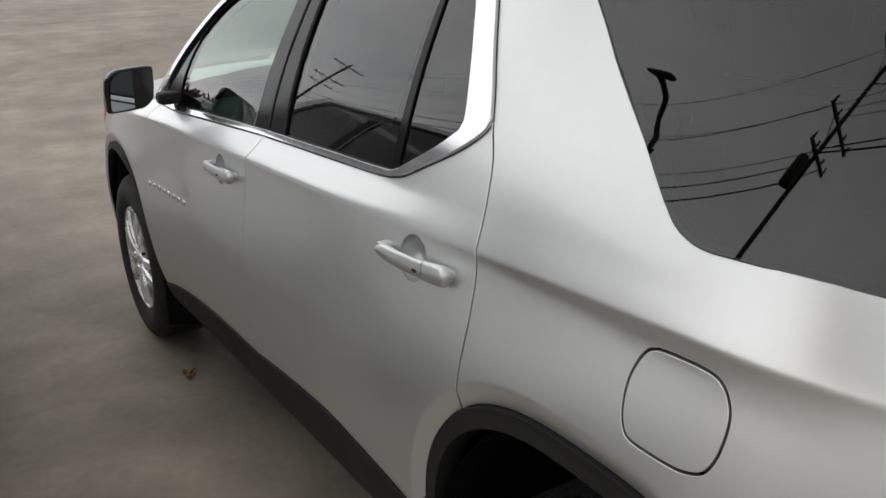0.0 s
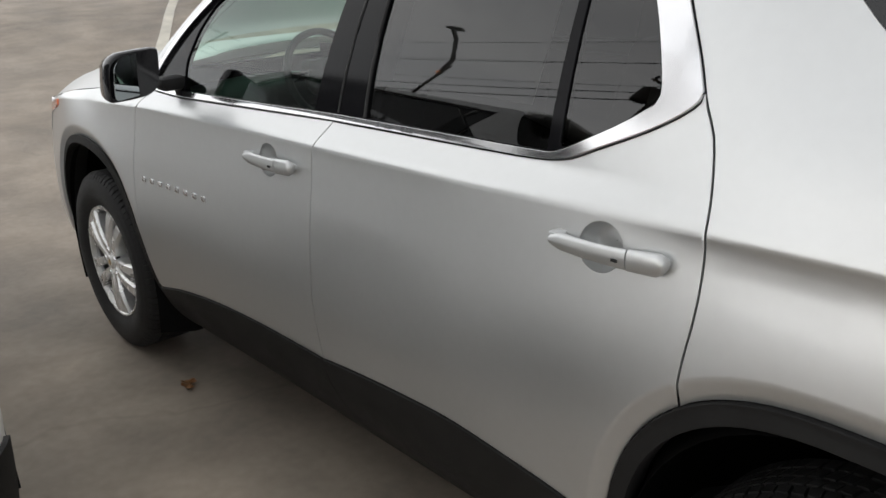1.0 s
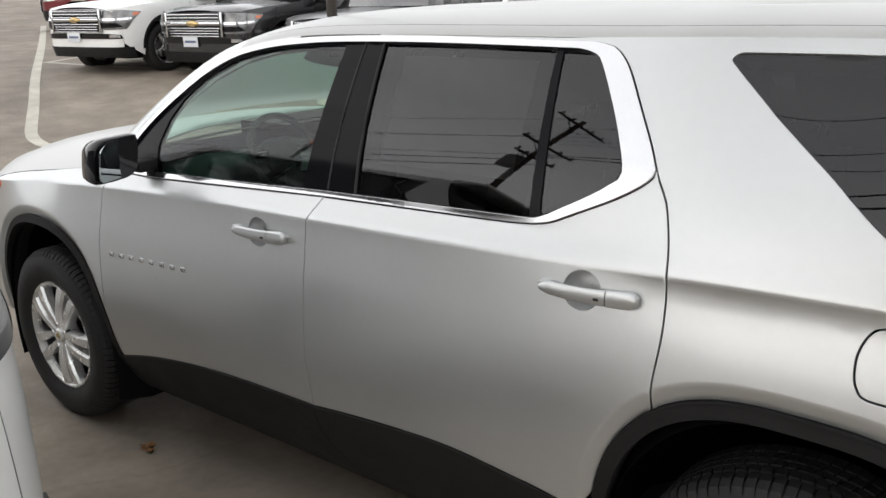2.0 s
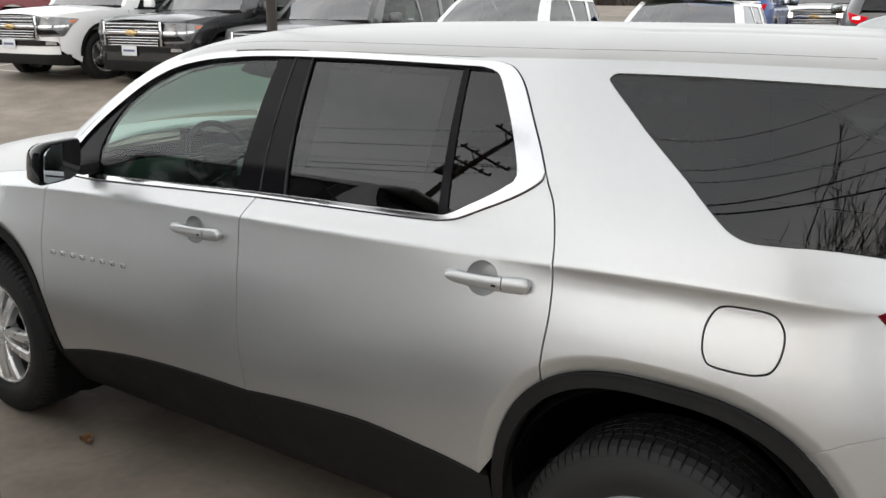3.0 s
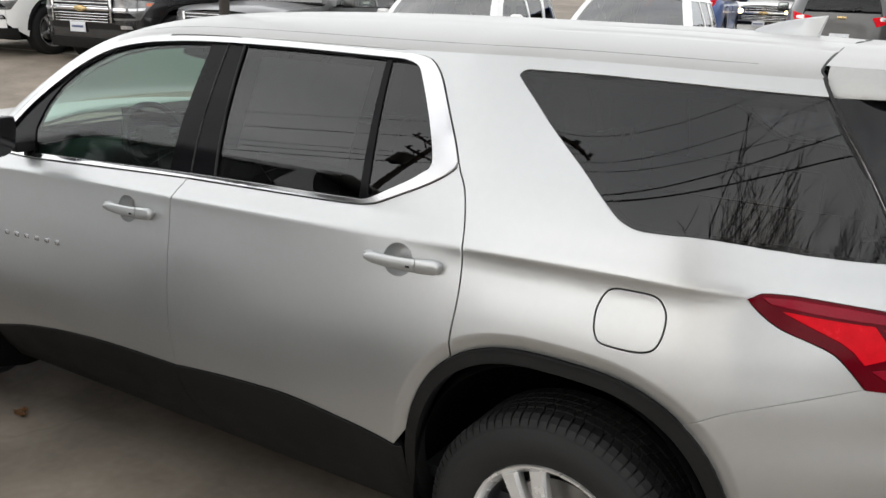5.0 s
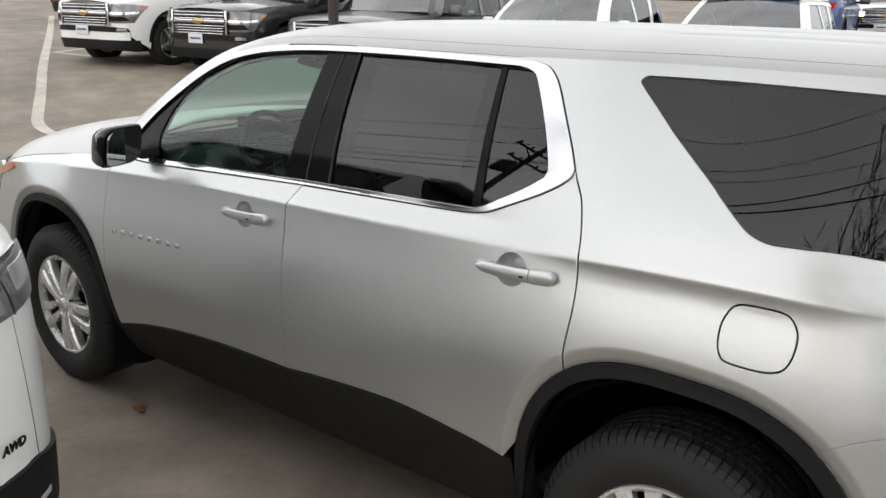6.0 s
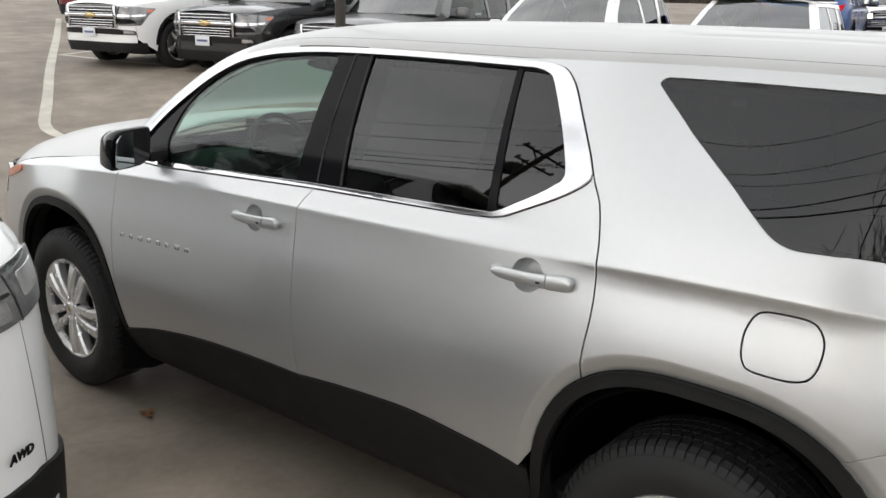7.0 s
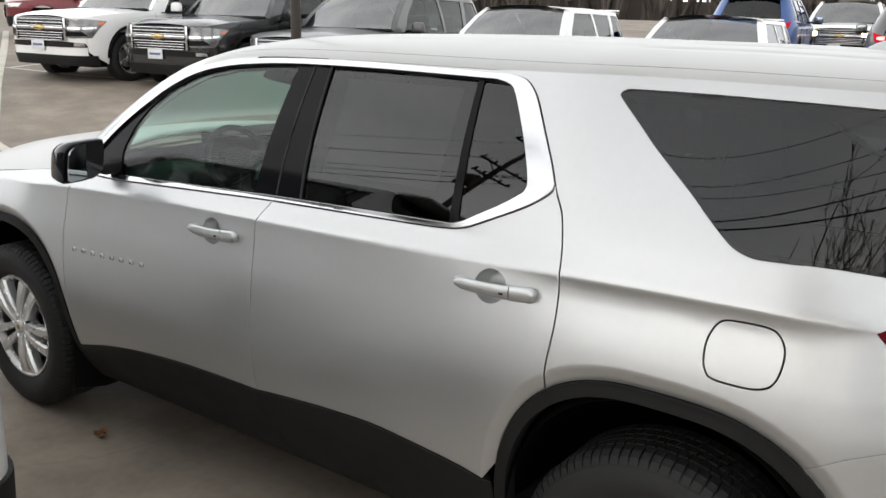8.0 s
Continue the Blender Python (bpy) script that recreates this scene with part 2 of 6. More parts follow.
def curved(points, step=0.03, closed=False):
    """A smooth line through points."""
    pts = [Vector(p) for p in points]
    n = len(pts)
    out = []
    for i in range(n if closed else n - 1):
        if closed:
            p0, p1, p2, p3 = pts[i - 1], pts[i], pts[(i + 1) % n], pts[(i + 2) % n]
        else:
            p0, p1, p2, p3 = pts[max(0, i - 1)], pts[i], pts[i + 1], pts[min(n - 1, i + 2)]
        k = max(1, math.ceil((p2 - p1).length / step))
        for j in range(k):
            t = j / k
            out.append(0.5 * (2 * p1 + (p2 - p0) * t + (2 * p0 - 5 * p1 + 4 * p2 - p3) * t * t + (3 * p1 - p0 - 3 * p2 + p3) * t ** 3))
    return out if closed else out + [pts[-1]]


def area(poly):
    return 0.5 * sum(poly[i - 1][0] * p[1] - p[0] * poly[i - 1][1] for i, p in enumerate(poly))


def shrink(poly, by):
    """The outline moved inwards by a distance."""
    n, turn = len(poly), 1 if area(poly) > 0 else -1
    out = []
    for i in range(n):
        a, p, b = Vector(poly[i - 1]), Vector(poly[i]), Vector(poly[(i + 1) % n])
        t = ((p - a).normalized() + (b - p).normalized())
        t = t.normalized() if t.length > 1e-6 else (b - p).normalized()
        out.append(p + by * turn * Vector((-t.y, t.x)))
    return out


def inside(p, poly):
    hit, x, y = False, p[0], p[1]
    for i in range(len(poly)):
        (x1, y1), (x2, y2) = poly[i - 1], poly[i]
        if (y1 > y) != (y2 > y) and x < (x2 - x1) * (y - y1) / (y2 - y1) + x1:
            hit = not hit
    return hit


def panel(name, outline, surface, mat, parent, label="", lift=0.0, depth=0.02, step=0.03, gap=0.0025, holes=(), flip=False, ridges=(), sheen=None):
    """A sheet-metal or glass panel: an outline in the two coordinates of a surface, laid on it, with rolled edges turned inwards."""
    loops2 = [resample(shrink(outline, gap), step)] + [resample(h, step) for h in holes]
    if area(loops2[0]) < 0:
        loops2[0].reverse()
    for h in loops2[1:]:
        if area(h) > 0:
            h.reverse()
    rim = loops2[0]
    xs, ys = [p.x for p in rim], [p.y for p in rim]
    pts, edges = [], []
    for lp in loops2:
        n0 = len(pts)
        pts += lp
        edges += [(n0 + i, n0 + (i + 1) % len(lp)) for i in range(len(lp))]
    near = step * 0.45
    cells = {}
    for p in pts:
        cells.setdefault((int(p.x // near), int(p.y // near)), []).append(p)
    for q in ridges:
        q = Vector(q)
        c = (int(q.x // near), int(q.y // near))
        if inside(q, rim) and not any(inside(q, h) for h in loops2[1:]) and not any((r - q).length < 0.004 for a in (-1, 0, 1) for b in (-1, 0, 1) for r in cells.get((c[0] + a, c[1] + b), ())):
            pts.append(q)
            cells.setdefault(c, []).append(q)
    nx, ny = int((max(xs) - min(xs)) / step) + 1, int((max(ys) - min(ys)) / step) + 1
    for i in range(nx + 1):
        for j in range(ny + 1):
            p = Vector((min(xs) + i * step, min(ys) + j * step))
            c = (int(p.x // near), int(p.y // near))
            if any((q - p).length < near for a in (-1, 0, 1) for b in (-1, 0, 1) for q in cells.get((c[0] + a, c[1] + b), ())):
                continue
            if inside(p, rim) and not any(inside(p, h) for h in loops2[1:]):
                pts.append(p)
    vs, _, tris, *_ = geometry.delaunay_2d_cdt([Vector(p) for p in pts], edges, [], 0, 1e-6)
    keep = []
    for f in tris:
        c = sum((vs[i] for i in f), Vector((0, 0))) / len(f)
        if inside(c, rim) and not any(inside(c, h) for h in loops2[1:]):
            a, b, d = (vs[i] for i in f[:3])
            keep.append(list(f) if (b - a).cross(d - a) > 0 else list(f)[::-1])

    def frame_at(u, v, surface=surface):
        e = 0.002
        p = Vector(surface(u, v))
        du, dv = Vector(surface(u + e, v)) - Vector(surface(u - e, v)), Vector(surface(u, v + e)) - Vector(surface(u, v - e))
        nrm = du.cross(dv).normalized()
        return p, nrm, du / (2 * e), dv / (2 * e)

    verts, normals = [], []
    for v in vs:
        p, nrm, _, _ = frame_at(v.x, v.y)
        verts.append(p + nrm * lift)
        normals.append(frame_at(v.x, v.y, sheen)[1] if sheen else nrm)
    faces, loopn = [], []
    for f in keep:
        faces.append(f)
        loopn += [normals[i] for i in f]
    if depth:
        for lp in loops2:
            n = len(lp)
            base = len(verts)
            outs, tops = [], []
            for i in range(n):
                p, nrm, du, dv = frame_at(lp[i].x, lp[i].y)
                t = lp[(i + 1) % n] - lp[i - 1]
                t3 = (du * t.x + dv * t.y).normalized()
                out = t3.cross(nrm).normalized()
                top = p + nrm * lift
                verts += [top, top + out * 0.0016 - nrm * 0.0016, top + out * 0.0016 - nrm * depth]
                outs.append(out), tops.append(nrm)
            for i in range(n):
                k = (i + 1) % n
                a, b = base + 3 * i, base + 3 * k
                faces.append([a, a + 1, b + 1, b])
                loopn += [tops[i], outs[i], outs[k], tops[k]]
                faces.append([a + 1, a + 2, b + 2, b + 1])
                loopn += [outs[i], outs[i], outs[k], outs[k]]
    if flip:
        verts = [Vector((p.x, 2 - p.y, p.z)) for p in verts]
        back, at = [], 0
        for f in faces:
            back += [Vector((q.x, -q.y, q.z)) for q in loopn[at:at + len(f)][::-1]]
            at += len(f)
        faces, loopn = [f[::-1] for f in faces], back
    return part(name, mesh_of(name, verts, faces, mat, [tuple(q) for q in loopn]), mat, parent, label)


# ---- the silver SUV: its flank as a surface over station and height ----
def spline(knots):
    """Monotone-ish cubic through (u, v) knots."""
    us=[k[0] for k in knots]; vs=[k[1] for k in knots]
    n=len(us); d=[(vs[i+1]-vs[i])/(us[i+1]-us[i]) for i in range(n-1)]
    m=[d[0]]+[0 if d[i-1]*d[i]<=0 else 2*d[i-1]*d[i]/(d[i-1]+d[i]) for i in range(1,n-1)]+[d[-1]]
    def g(u):
        if u<=us[0]: return vs[0]+m[0]*(u-us[0])
        if u>=us[-1]: return vs[-1]+m[-1]*(u-us[-1])
        i=0
        while u>us[i+1]: i+=1
        h=us[i+1]-us[i]; t=(u-us[i])/h
        return ((1+2*t)*(1-t)**2*vs[i]+t*(1-t)**2*h*m[i]+t*t*(3-2*t)*vs[i+1]+t*t*(t-1)*h*m[i+1])
    return g
def smooth(a,b,u):
    t=min(1,max(0,(u-a)/(b-a))); return t*t*(3-2*t)
CREASE=spline([(-1.2,.93),(-.6,1.02),(0,1.085),(.6,1.13),(1.2,1.155),(1.68,1.168),(2.6,1.195),(3.5,1.222),(4.6,1.23)])
LOWER=spline([(-.9,.16),(-.78,.07),(-.68,.030),(-.56,.008),(-.42,0),(-.33,.0025),(-.25,.0090),(-.17,.0175),(-.11,.0260),(-.07,.0305),(-.04,.0330),(-.015,.0342),(0,.034)])
UPPER=spline([(0,.034),(.012,.0425),(.035,.066),(.066,.0935),(.074,.0964),(.085,.0998),(.12,.1105),(.2,.1400),(.3,.1850),(.4,.2380),(.52,.310)])
UPPER_REAR=spline([(0,.057),(.015,.063),(.05,.080),(.10,.1025),(.15,.1245),(.2,.147),(.3,.193),(.4,.245),(.52,.312)])
BROAD=spline([(0,.057),(.015,.062),(.05,.077),(.09,.0935),(.13,.112),(.2,.148),(.3,.207),(.4,.274),(.46,.317),(.52,.363)])
ARCHES=((3.135,.40,.482,.572,2.8),(.02,.40,.475,.540,2.5))
def over_arch(x,z,spec):
    cx,cz,a,b,p=spec
    f=((abs(x-cx)/a)**p+(abs(max(z,cz)-cz)/b)**p)**(1/p)
    return (f-1)*.53
TAIL=spline([(.3,.09),(.45,.04),(.6,.008),(.8,-.012),(.95,-.002),(1.05,.018),(1.14,.040),(1.22,.060),(1.30,.091),(1.40,.148),(1.5,.21)])
def soft_max(a,b,s=.005):
    m=max(a,b); return m+s*math.log(math.exp((a-m)/s)+math.exp((b-m)/s))
def inset(x,z):
    """How far the flank lies inside its widest line; the haunch swells out below the crease towards the rear wheel."""
    d=z-CREASE(x)
    w=smooth(2.66,2.98,x)
    c=.015+.042*max(smooth(1.75,2.85,x),math.exp(-(x/.36)**2))
    ridge=soft_max(.034,c)
    if d<0:
        h=soft_max(LOWER(d),c+.20*d+.011*smooth(2.55,3.0,x)*(-d/.045)*math.exp(1+d/.045))
    else:
        k=(ridge-.034)/.023
        h=(UPPER(d)*(1-k)+UPPER_REAR(d)*k)*(1-w)+BROAD(d)*w
    t=smooth(3.26,3.70,x)
    t*=1-smooth(1.12,1.62,z)
    if t>0: h=h*(1-t)+TAIL(z)*t
    if x>3.8 and z<1.02: h+=.026*smooth(.79,.93,z)*(1-smooth(.945,1.012,z))*smooth(0,.06,x-3.825-(1.014-z)*.80)
    low=1-smooth(.90,1.17,z)
    h-=low*.036*math.exp(-((x-.03)/.40)**2)*smooth(.3,.7,z)
    if z<1.05:
        for spec in ARCHES:
            e=over_arch(x,z,spec)
            if e<.034: h+=.022*min(1,(.034-e)/.034)
    return h
XR0,XF0=3.3,.15
REAR=spline([(.3,4.16),(.5,4.21),(.8,4.22),(.9,4.19),(1.1,4.16),(1.2,4.13),(1.3,4.065),(1.4,4.005),(1.66,3.875),(1.8,3.79)])
FRONT=spline([(.2,-.9),(.5,-.98),(.8,-.97),(1.0,-.90),(1.15,-.72),(1.3,-.6)])
LR,LF=.91,1.1
def body(s,z):
    """Point of the left flank at station s and height z; s is x along the side and wraps round both ends."""
    if s>XR0:
        a=(s-XR0)/LR
        x=XR0+(REAR(z)-XR0)*math.sin(a); w=math.cos(a)
        w=math.copysign(abs(w)**((.96-.46*smooth(1.28,1.62,z))*smooth(-.12,.42,a)),w)
    elif s<XF0:
        a=(XF0-s)/LF
        x=XF0-(XF0-FRONT(z))*math.sin(a); w=math.cos(a); w=math.copysign(abs(w)**.20,w)
    else: x,w=s,1
    return x,1-(1-inset(x,z))*w,z
def s_at(x,z):
    if x>XR0: return XR0+LR*math.asin(min(1,(x-XR0)/(REAR(z)-XR0)))
    if x<XF0: return XF0-LF*math.asin(min(1,(XF0-x)/(XF0-FRONT(z))))
    return x
def flank(x,z): return body(s_at(x,z),z)[1]
def ring_of(cx, cz, a, b, power, first, last, steps=26):
    """A stretch of a wheel arch, from one angle to another, in degrees from the rear over the top."""
    out = []
    for i in range(steps + 1):
        t = radians(first + (last - first) * i / steps)
        c, s = math.cos(t), math.sin(t)
        out.append((cx + a * math.copysign(abs(c) ** (2 / power), c), cz + b * math.copysign(abs(s) ** (2 / power), s)))
    return out


def st(points):
    """Places (x, z) on the flank as (station, height)."""
    return [(s_at(x, z), z) for x, z in points]


REAR_ARCH, FRONT_ARCH = ARCHES
RIDGES = [(0.1 + 0.014 * i, CREASE(0.1 + 0.014 * i) + d) for i in range(275) for d in (-0.06, -0.03, -0.015, -0.006, 0, 0.008, 0.018, 0.034, 0.052, 0.07)]
RIDGES = [(s_at(x, z), z) for x, z in RIDGES]
for cx, cz, a, b, power in ARCHES:
    for grow in (0.020, 0.042, 0.0618, 0.0664, 0.085):
        RIDGES += [(s_at(x, z), z) for x, z in ring_of(cx, cz, a * (1 + grow), b * (1 + grow), power, 0, 180, 140)]
RIDGES += [(-0.60 + 0.014 * i, CREASE(-0.60 + 0.014 * i) + d) for i in range(50) for d in (-0.06, -0.03, -0.01, 0, 0.012, 0.035)]
suv = thing("silver_suv", pose(0, 0, 0), "silver metallic three-row SUV with chrome window trim, parked", "car")

# outlines, in metres behind the front wheel and above the ground
BELT_F = [(0.60, 1.186), (0.80, 1.188), (0.997, 1.197), (1.337, 1.214), (1.70, 1.232)]
BELT_R = [(1.70, 1.232), (1.905, 1.239), (2.15, 1.247), (2.36, 1.255), (2.44, 1.261)]
KICK = [(2.44, 1.261), (2.49, 1.271), (2.551, 1.298), (2.647, 1.343), (2.705, 1.378), (2.728, 1.400), (2.731, 1.416)]
PILLAR_C = [(2.731, 1.416), (2.703, 1.470), (2.653, 1.550), (2.609, 1.617), (2.580, 1.650), (2.545, 1.674), (2.495, 1.684)]
TOP_R = [(2.495, 1.684), (2.409, 1.685), (2.196, 1.688), (1.96, 1.690), (1.70, 1.688)]
TOP_F = [(1.70, 1.688), (1.55, 1.684), (1.415, 1.677), (1.26, 1.662), (1.107, 1.630), (0.968, 1.571), (0.838, 1.478), (0.728, 1.391), (0.635, 1.300), (0.565, 1.225), (0.60, 1.186)]
DOORS = [(1.70, 1.232), (1.676, 1.168), (1.670, 1.066), (1.668, 0.911), (1.668, 0.745), (1.674, 0.663), (1.682, 0.568)]
REAR_GAP = [(2.731, 1.414), (2.745, 1.392), (2.772, 1.352), (2.791, 1.300), (2.804, 1.250), (2.811, 1.206), (2.817, 1.130), (2.818, 1.060), (2.811, 0.975), ring_of(*REAR_ARCH, 125.2, 125.2, 1)[0]]
SILL = [(2.648, 0.565), (2.54, 0.585), (2.44, 0.596), (2.23, 0.612), (2.05, 0.605), (1.85, 0.588), (1.682, 0.568), (1.38, 0.560), (1.15, 0.545), (0.95, 0.522), (0.75, 0.488), (0.60, 0.452), (0.497, 0.425)]
FRONT_GAP = [(0.497, 0.425), (0.512, 0.60), (0.510, 0.84), (0.513, 0.97), (0.530, 1.11), (0.56, 1.160), (0.60, 1.186)]
fine = lambda pts, step=0.03: [tuple(p) for p in curved(pts, step)]
GATE = [(3.597, 1.699), (3.620, 1.660), (3.717, 1.526), (3.797, 1.389), (3.861, 1.279), (3.892, 1.223), (3.902, 1.179)]
LAMP_TOP = [(3.902, 1.179), (3.82, 1.199), (3.742, 1.214), (3.65, 1.227), (3.578, 1.228), (3.554, 1.215)]
LAMP_LOW = [(3.554, 1.215), (3.585, 1.186), (3.630, 1.156), (3.695, 1.130), (3.745, 1.105), (3.787, 1.062), (3.816, 1.026)]
SEAM = [(3.816, 1.026), (3.71, 0.998), (3.601, 0.965), (3.53, 0.937), ring_of(*REAR_ARCH, 54.7, 54.7, 1)[0]]

sill_r = [p for p in SILL if p[0] >= 1.68]
sill_f = [p for p in SILL if p[0] <= 1.69]
arch_r_front = ring_of(*REAR_ARCH, 125.2, 164, 12)
arch_r_back = ring_of(*REAR_ARCH, 54.7, 125.2, 22)
arch_f_back = ring_of(*FRONT_ARCH, 4, 62, 18)

# handle cups are real hollows in the doors
CUPS = [(1.452, 1.097), (2.612, 1.137)]


def ellipse(cx, cz, a, b, n=28, power=2.0):
    return [(p[0], p[1]) for p in ring_of(cx, cz, a, b, power, 0, 360, n)[:-1]]


front_door = panel("front_door", st(fine(BELT_F) + fine(DOORS)[1:] + fine(sill_f)[1:] + fine(FRONT_GAP)[1:-1]), body, SILVER, suv, holes=[ellipse(*CUPS[0], 0.050, 0.048)], ridges=RIDGES)
rear_door = panel("rear_door", st(fine(BELT_R) + fine(KICK)[1:] + fine(REAR_GAP)[1:] + arch_r_front[1:] + fine(sill_r)[1:] + fine(DOORS)[::-1][1:-1]), body, SILVER, suv, holes=[ellipse(*CUPS[1], 0.050, 0.048)], ridges=RIDGES, gap=0.0032)
# quarter panel, with the opening of the rearmost side window
THIRD = [(2.845, 1.670), (3.077, 1.671), (3.33, 1.668), (3.604, 1.660), (3.717, 1.526), (3.797, 1.389), (3.861, 1.281), (3.724, 1.306), (3.603, 1.323), (3.46, 1.332), (3.345, 1.332), (3.275, 1.331), (3.228, 1.345), (3.190, 1.371), (3.080, 1.454), (2.962, 1.541), (2.858, 1.627), (2.828, 1.655)]
THIRD = THIRD[:3] + [(3.40, 1.6665)] + [(x - 0.003, z) for x, z in fine(GATE, 0.02) if 1.287 < z < 1.661] + THIRD[7:]
THIRD_SIDE = rounded(THIRD, [0.02] + [0] * (len(THIRD) - 8) + [0.05, 0.03, 0.03, 0, 0, 0.02, 0.025])
ROOF_LINE = [(2.495, 1.700), (2.8, 1.704), (3.1, 1.704), (3.4, 1.702), (3.597, 1.699)]
FUEL = [tuple(p) for p in curved([(3.249, 1.1855), (3.300, 1.1895), (3.348, 1.189), (3.373, 1.179), (3.390, 1.155), (3.394, 1.128), (3.389, 1.092), (3.376, 1.066), (3.354, 1.053), (3.315, 1.046), (3.241, 1.047), (3.220, 1.063), (3.211, 1.090), (3.211, 1.132), (3.226, 1.170)], 0.01, True)]
quarter = panel("quarter_panel", st(fine(PILLAR_C) + [(2.409, 1.685), (2.196, 1.688), (1.96, 1.690), (1.75, 1.6885), (1.75, 1.6965), (2.1, 1.6968), (2.42, 1.6970)] + fine(ROOF_LINE) + fine(GATE)[1:] + fine(LAMP_TOP)[1:] + fine(LAMP_LOW)[1:] + fine(SEAM)[1:] + arch_r_back[1:] + fine(REAR_GAP)[::-1][1:-1]), body, SILVER, suv, holes=[[tuple(p) for p in st(THIRD_SIDE)], [tuple(p) for p in shrink(FUEL, -0.002)]], ridges=RIDGES, gap=0.0034)
panel("fuel_door", FUEL, body, SILVER, suv, "silver rounded fuel filler door", lift=0.0005, gap=0.0048, step=0.02, ridges=RIDGES)
# front fender and nose
FENDER_TOP = [(-0.60, 0.985), (-0.50, 1.030), (-0.35, 1.072), (-0.2, 1.10), (0.1, 1.142), (0.35, 1.176), (0.50, 1.205), (0.56, 1.225)]
fender = panel("front_fender", st([(0.497, 0.430)] + arch_f_back + ring_of(*FRONT_ARCH, 62, 180, 34)[1:] + [(-0.56, 0.40), (-0.66, 0.52), (-0.66, 0.70), (-0.66, 0.93)] + FENDER_TOP + [(0.60, 1.186)] + fine(FRONT_GAP)[::-1][1:-1]), body, SILVER, suv, ridges=RIDGES)
nose_side = [(s_at(-0.66, z), z) for z in (0.52, 0.62, 0.70, 0.80, 0.86)]
panel("front_bumper", nose_side + [(XF0 - LF * math.pi / 2, 0.86), (XF0 - LF * math.pi / 2, 0.50)], body, SILVER, suv, step=0.05, gap=0)
panel("front_bumper_side", nose_side + [(XF0 - LF * math.pi / 2, 0.86), (XF0 - LF * math.pi / 2, 0.50)], body, SILVER, suv, step=0.05, gap=0, flip=True)
panel("headlamp", st([(-0.66, 0.86), (-0.66, 0.93), (-0.60, 0.984), (-0.66, 1.004), (-0.74, 1.000), (-0.82, 0.972), (-0.86, 0.93), (-0.86, 0.88)]), body, CLEAR_LENS, suv, "clear headlamp", lift=0.004)
panel("side_marker", rounded(st([(-0.60, 0.945), (-0.53, 0.968), (-0.45, 0.990), (-0.39, 1.014), (-0.395, 1.040), (-0.47, 1.026), (-0.57, 0.998), (-0.62, 0.975)]), 0.008, 3), body, AMBER, suv, "orange side marker lamp", lift=0.008, step=0.015)
panel("grille", [(s_at(-0.86, 0.86), 0.86), (s_at(-0.80, 0.98), 0.98), (XF0 - LF * math.pi / 2, 1.0), (XF0 - LF * math.pi / 2, 0.86)], body, GLOSS, suv, "black front grille", step=0.05, gap=0)

# lower cladding and arch mouldings, proud of the metal
ROCK_LOW = [(0.47, 0.27), (1.0, 0.262), (1.70, 0.262), (2.3, 0.265), (2.66, 0.275)]
clad_f = st([(0.497, 0.425)] + fine(sill_f)[::-1][1:] + [(1.690, 0.50), (1.715, 0.44), (1.76, 0.36), (1.77, 0.262)] + [(1.4, 0.262), (1.0, 0.262), (0.47, 0.27)])
clad_r = st(fine(sill_r)[::-1] + [(2.652, 0.45), (2.66, 0.275), (2.3, 0.265), (1.77, 0.262), (1.76, 0.36), (1.715, 0.44), (1.690, 0.50)])
panel("front_cladding", clad_f, body, PLASTIC, suv, "black plastic sill cladding", lift=0.006, depth=0.03, gap=0.002)
panel("rear_cladding", clad_r, body, PLASTIC, suv, "black plastic sill cladding", lift=0.006, depth=0.03, gap=0.002)


def arch_band(spec, width, first, last):
    outer = ring_of(*spec, first, last, 44)
    inner = ring_of(spec[0], spec[1], spec[2] - width, spec[3] - width, spec[4], first, last, 44)
    return st(outer + inner[::-1])


panel("rear_arch_moulding", arch_band(REAR_ARCH, 0.036, -14, 194), body, PLASTIC, suv, "black plastic wheel arch moulding", lift=0.012, depth=0.055, gap=0.0, step=0.02)
panel("front_arch_moulding", arch_band(FRONT_ARCH, 0.032, -14, 186), body, PLASTIC, suv, "black plastic wheel arch moulding", lift=0.012, depth=0.09, gap=0.0, step=0.02)


# window trim, pillars and panes of the doors


low_f_out, low_f_in = fine(BELT_F), [(0.62, 1.204), (0.80, 1.206), (1.0, 1.214), (1.34, 1.231), (1.70, 1.249)]
panel("belt_trim_front", [tuple(p) for p in low_f_out] + fine(low_f_in)[::-1], body, CHROME, suv, "polished chrome window trim", lift=0.007, gap=0.0012, step=0.02)
low_r_in = [(1.70, 1.249), (2.15, 1.264), (2.40, 1.272), (2.46, 1.279), (2.52, 1.309), (2.583, 1.343), (2.630, 1.374), (2.652, 1.402), (2.618, 1.487), (2.577, 1.560), (2.530, 1.632), (2.505, 1.655), (2.46, 1.666), (2.398, 1.668), (2.0, 1.672), (1.70, 1.670)]
panel("window_trim_rear", fine(BELT_R) + fine(KICK)[1:] + fine(PILLAR_C)[1:] + fine(TOP_R)[1:] + fine(low_r_in)[::-1], body, CHROME, suv, "polished chrome window trim, broad at the rear corner", lift=0.008, gap=0.0012, step=0.016)
top_f_in = [(1.70, 1.670), (1.55, 1.666), (1.415, 1.658), (1.261, 1.642), (1.108, 1.609), (0.975, 1.548), (0.848, 1.460), (0.742, 1.375), (0.654, 1.290), (0.596, 1.225)]
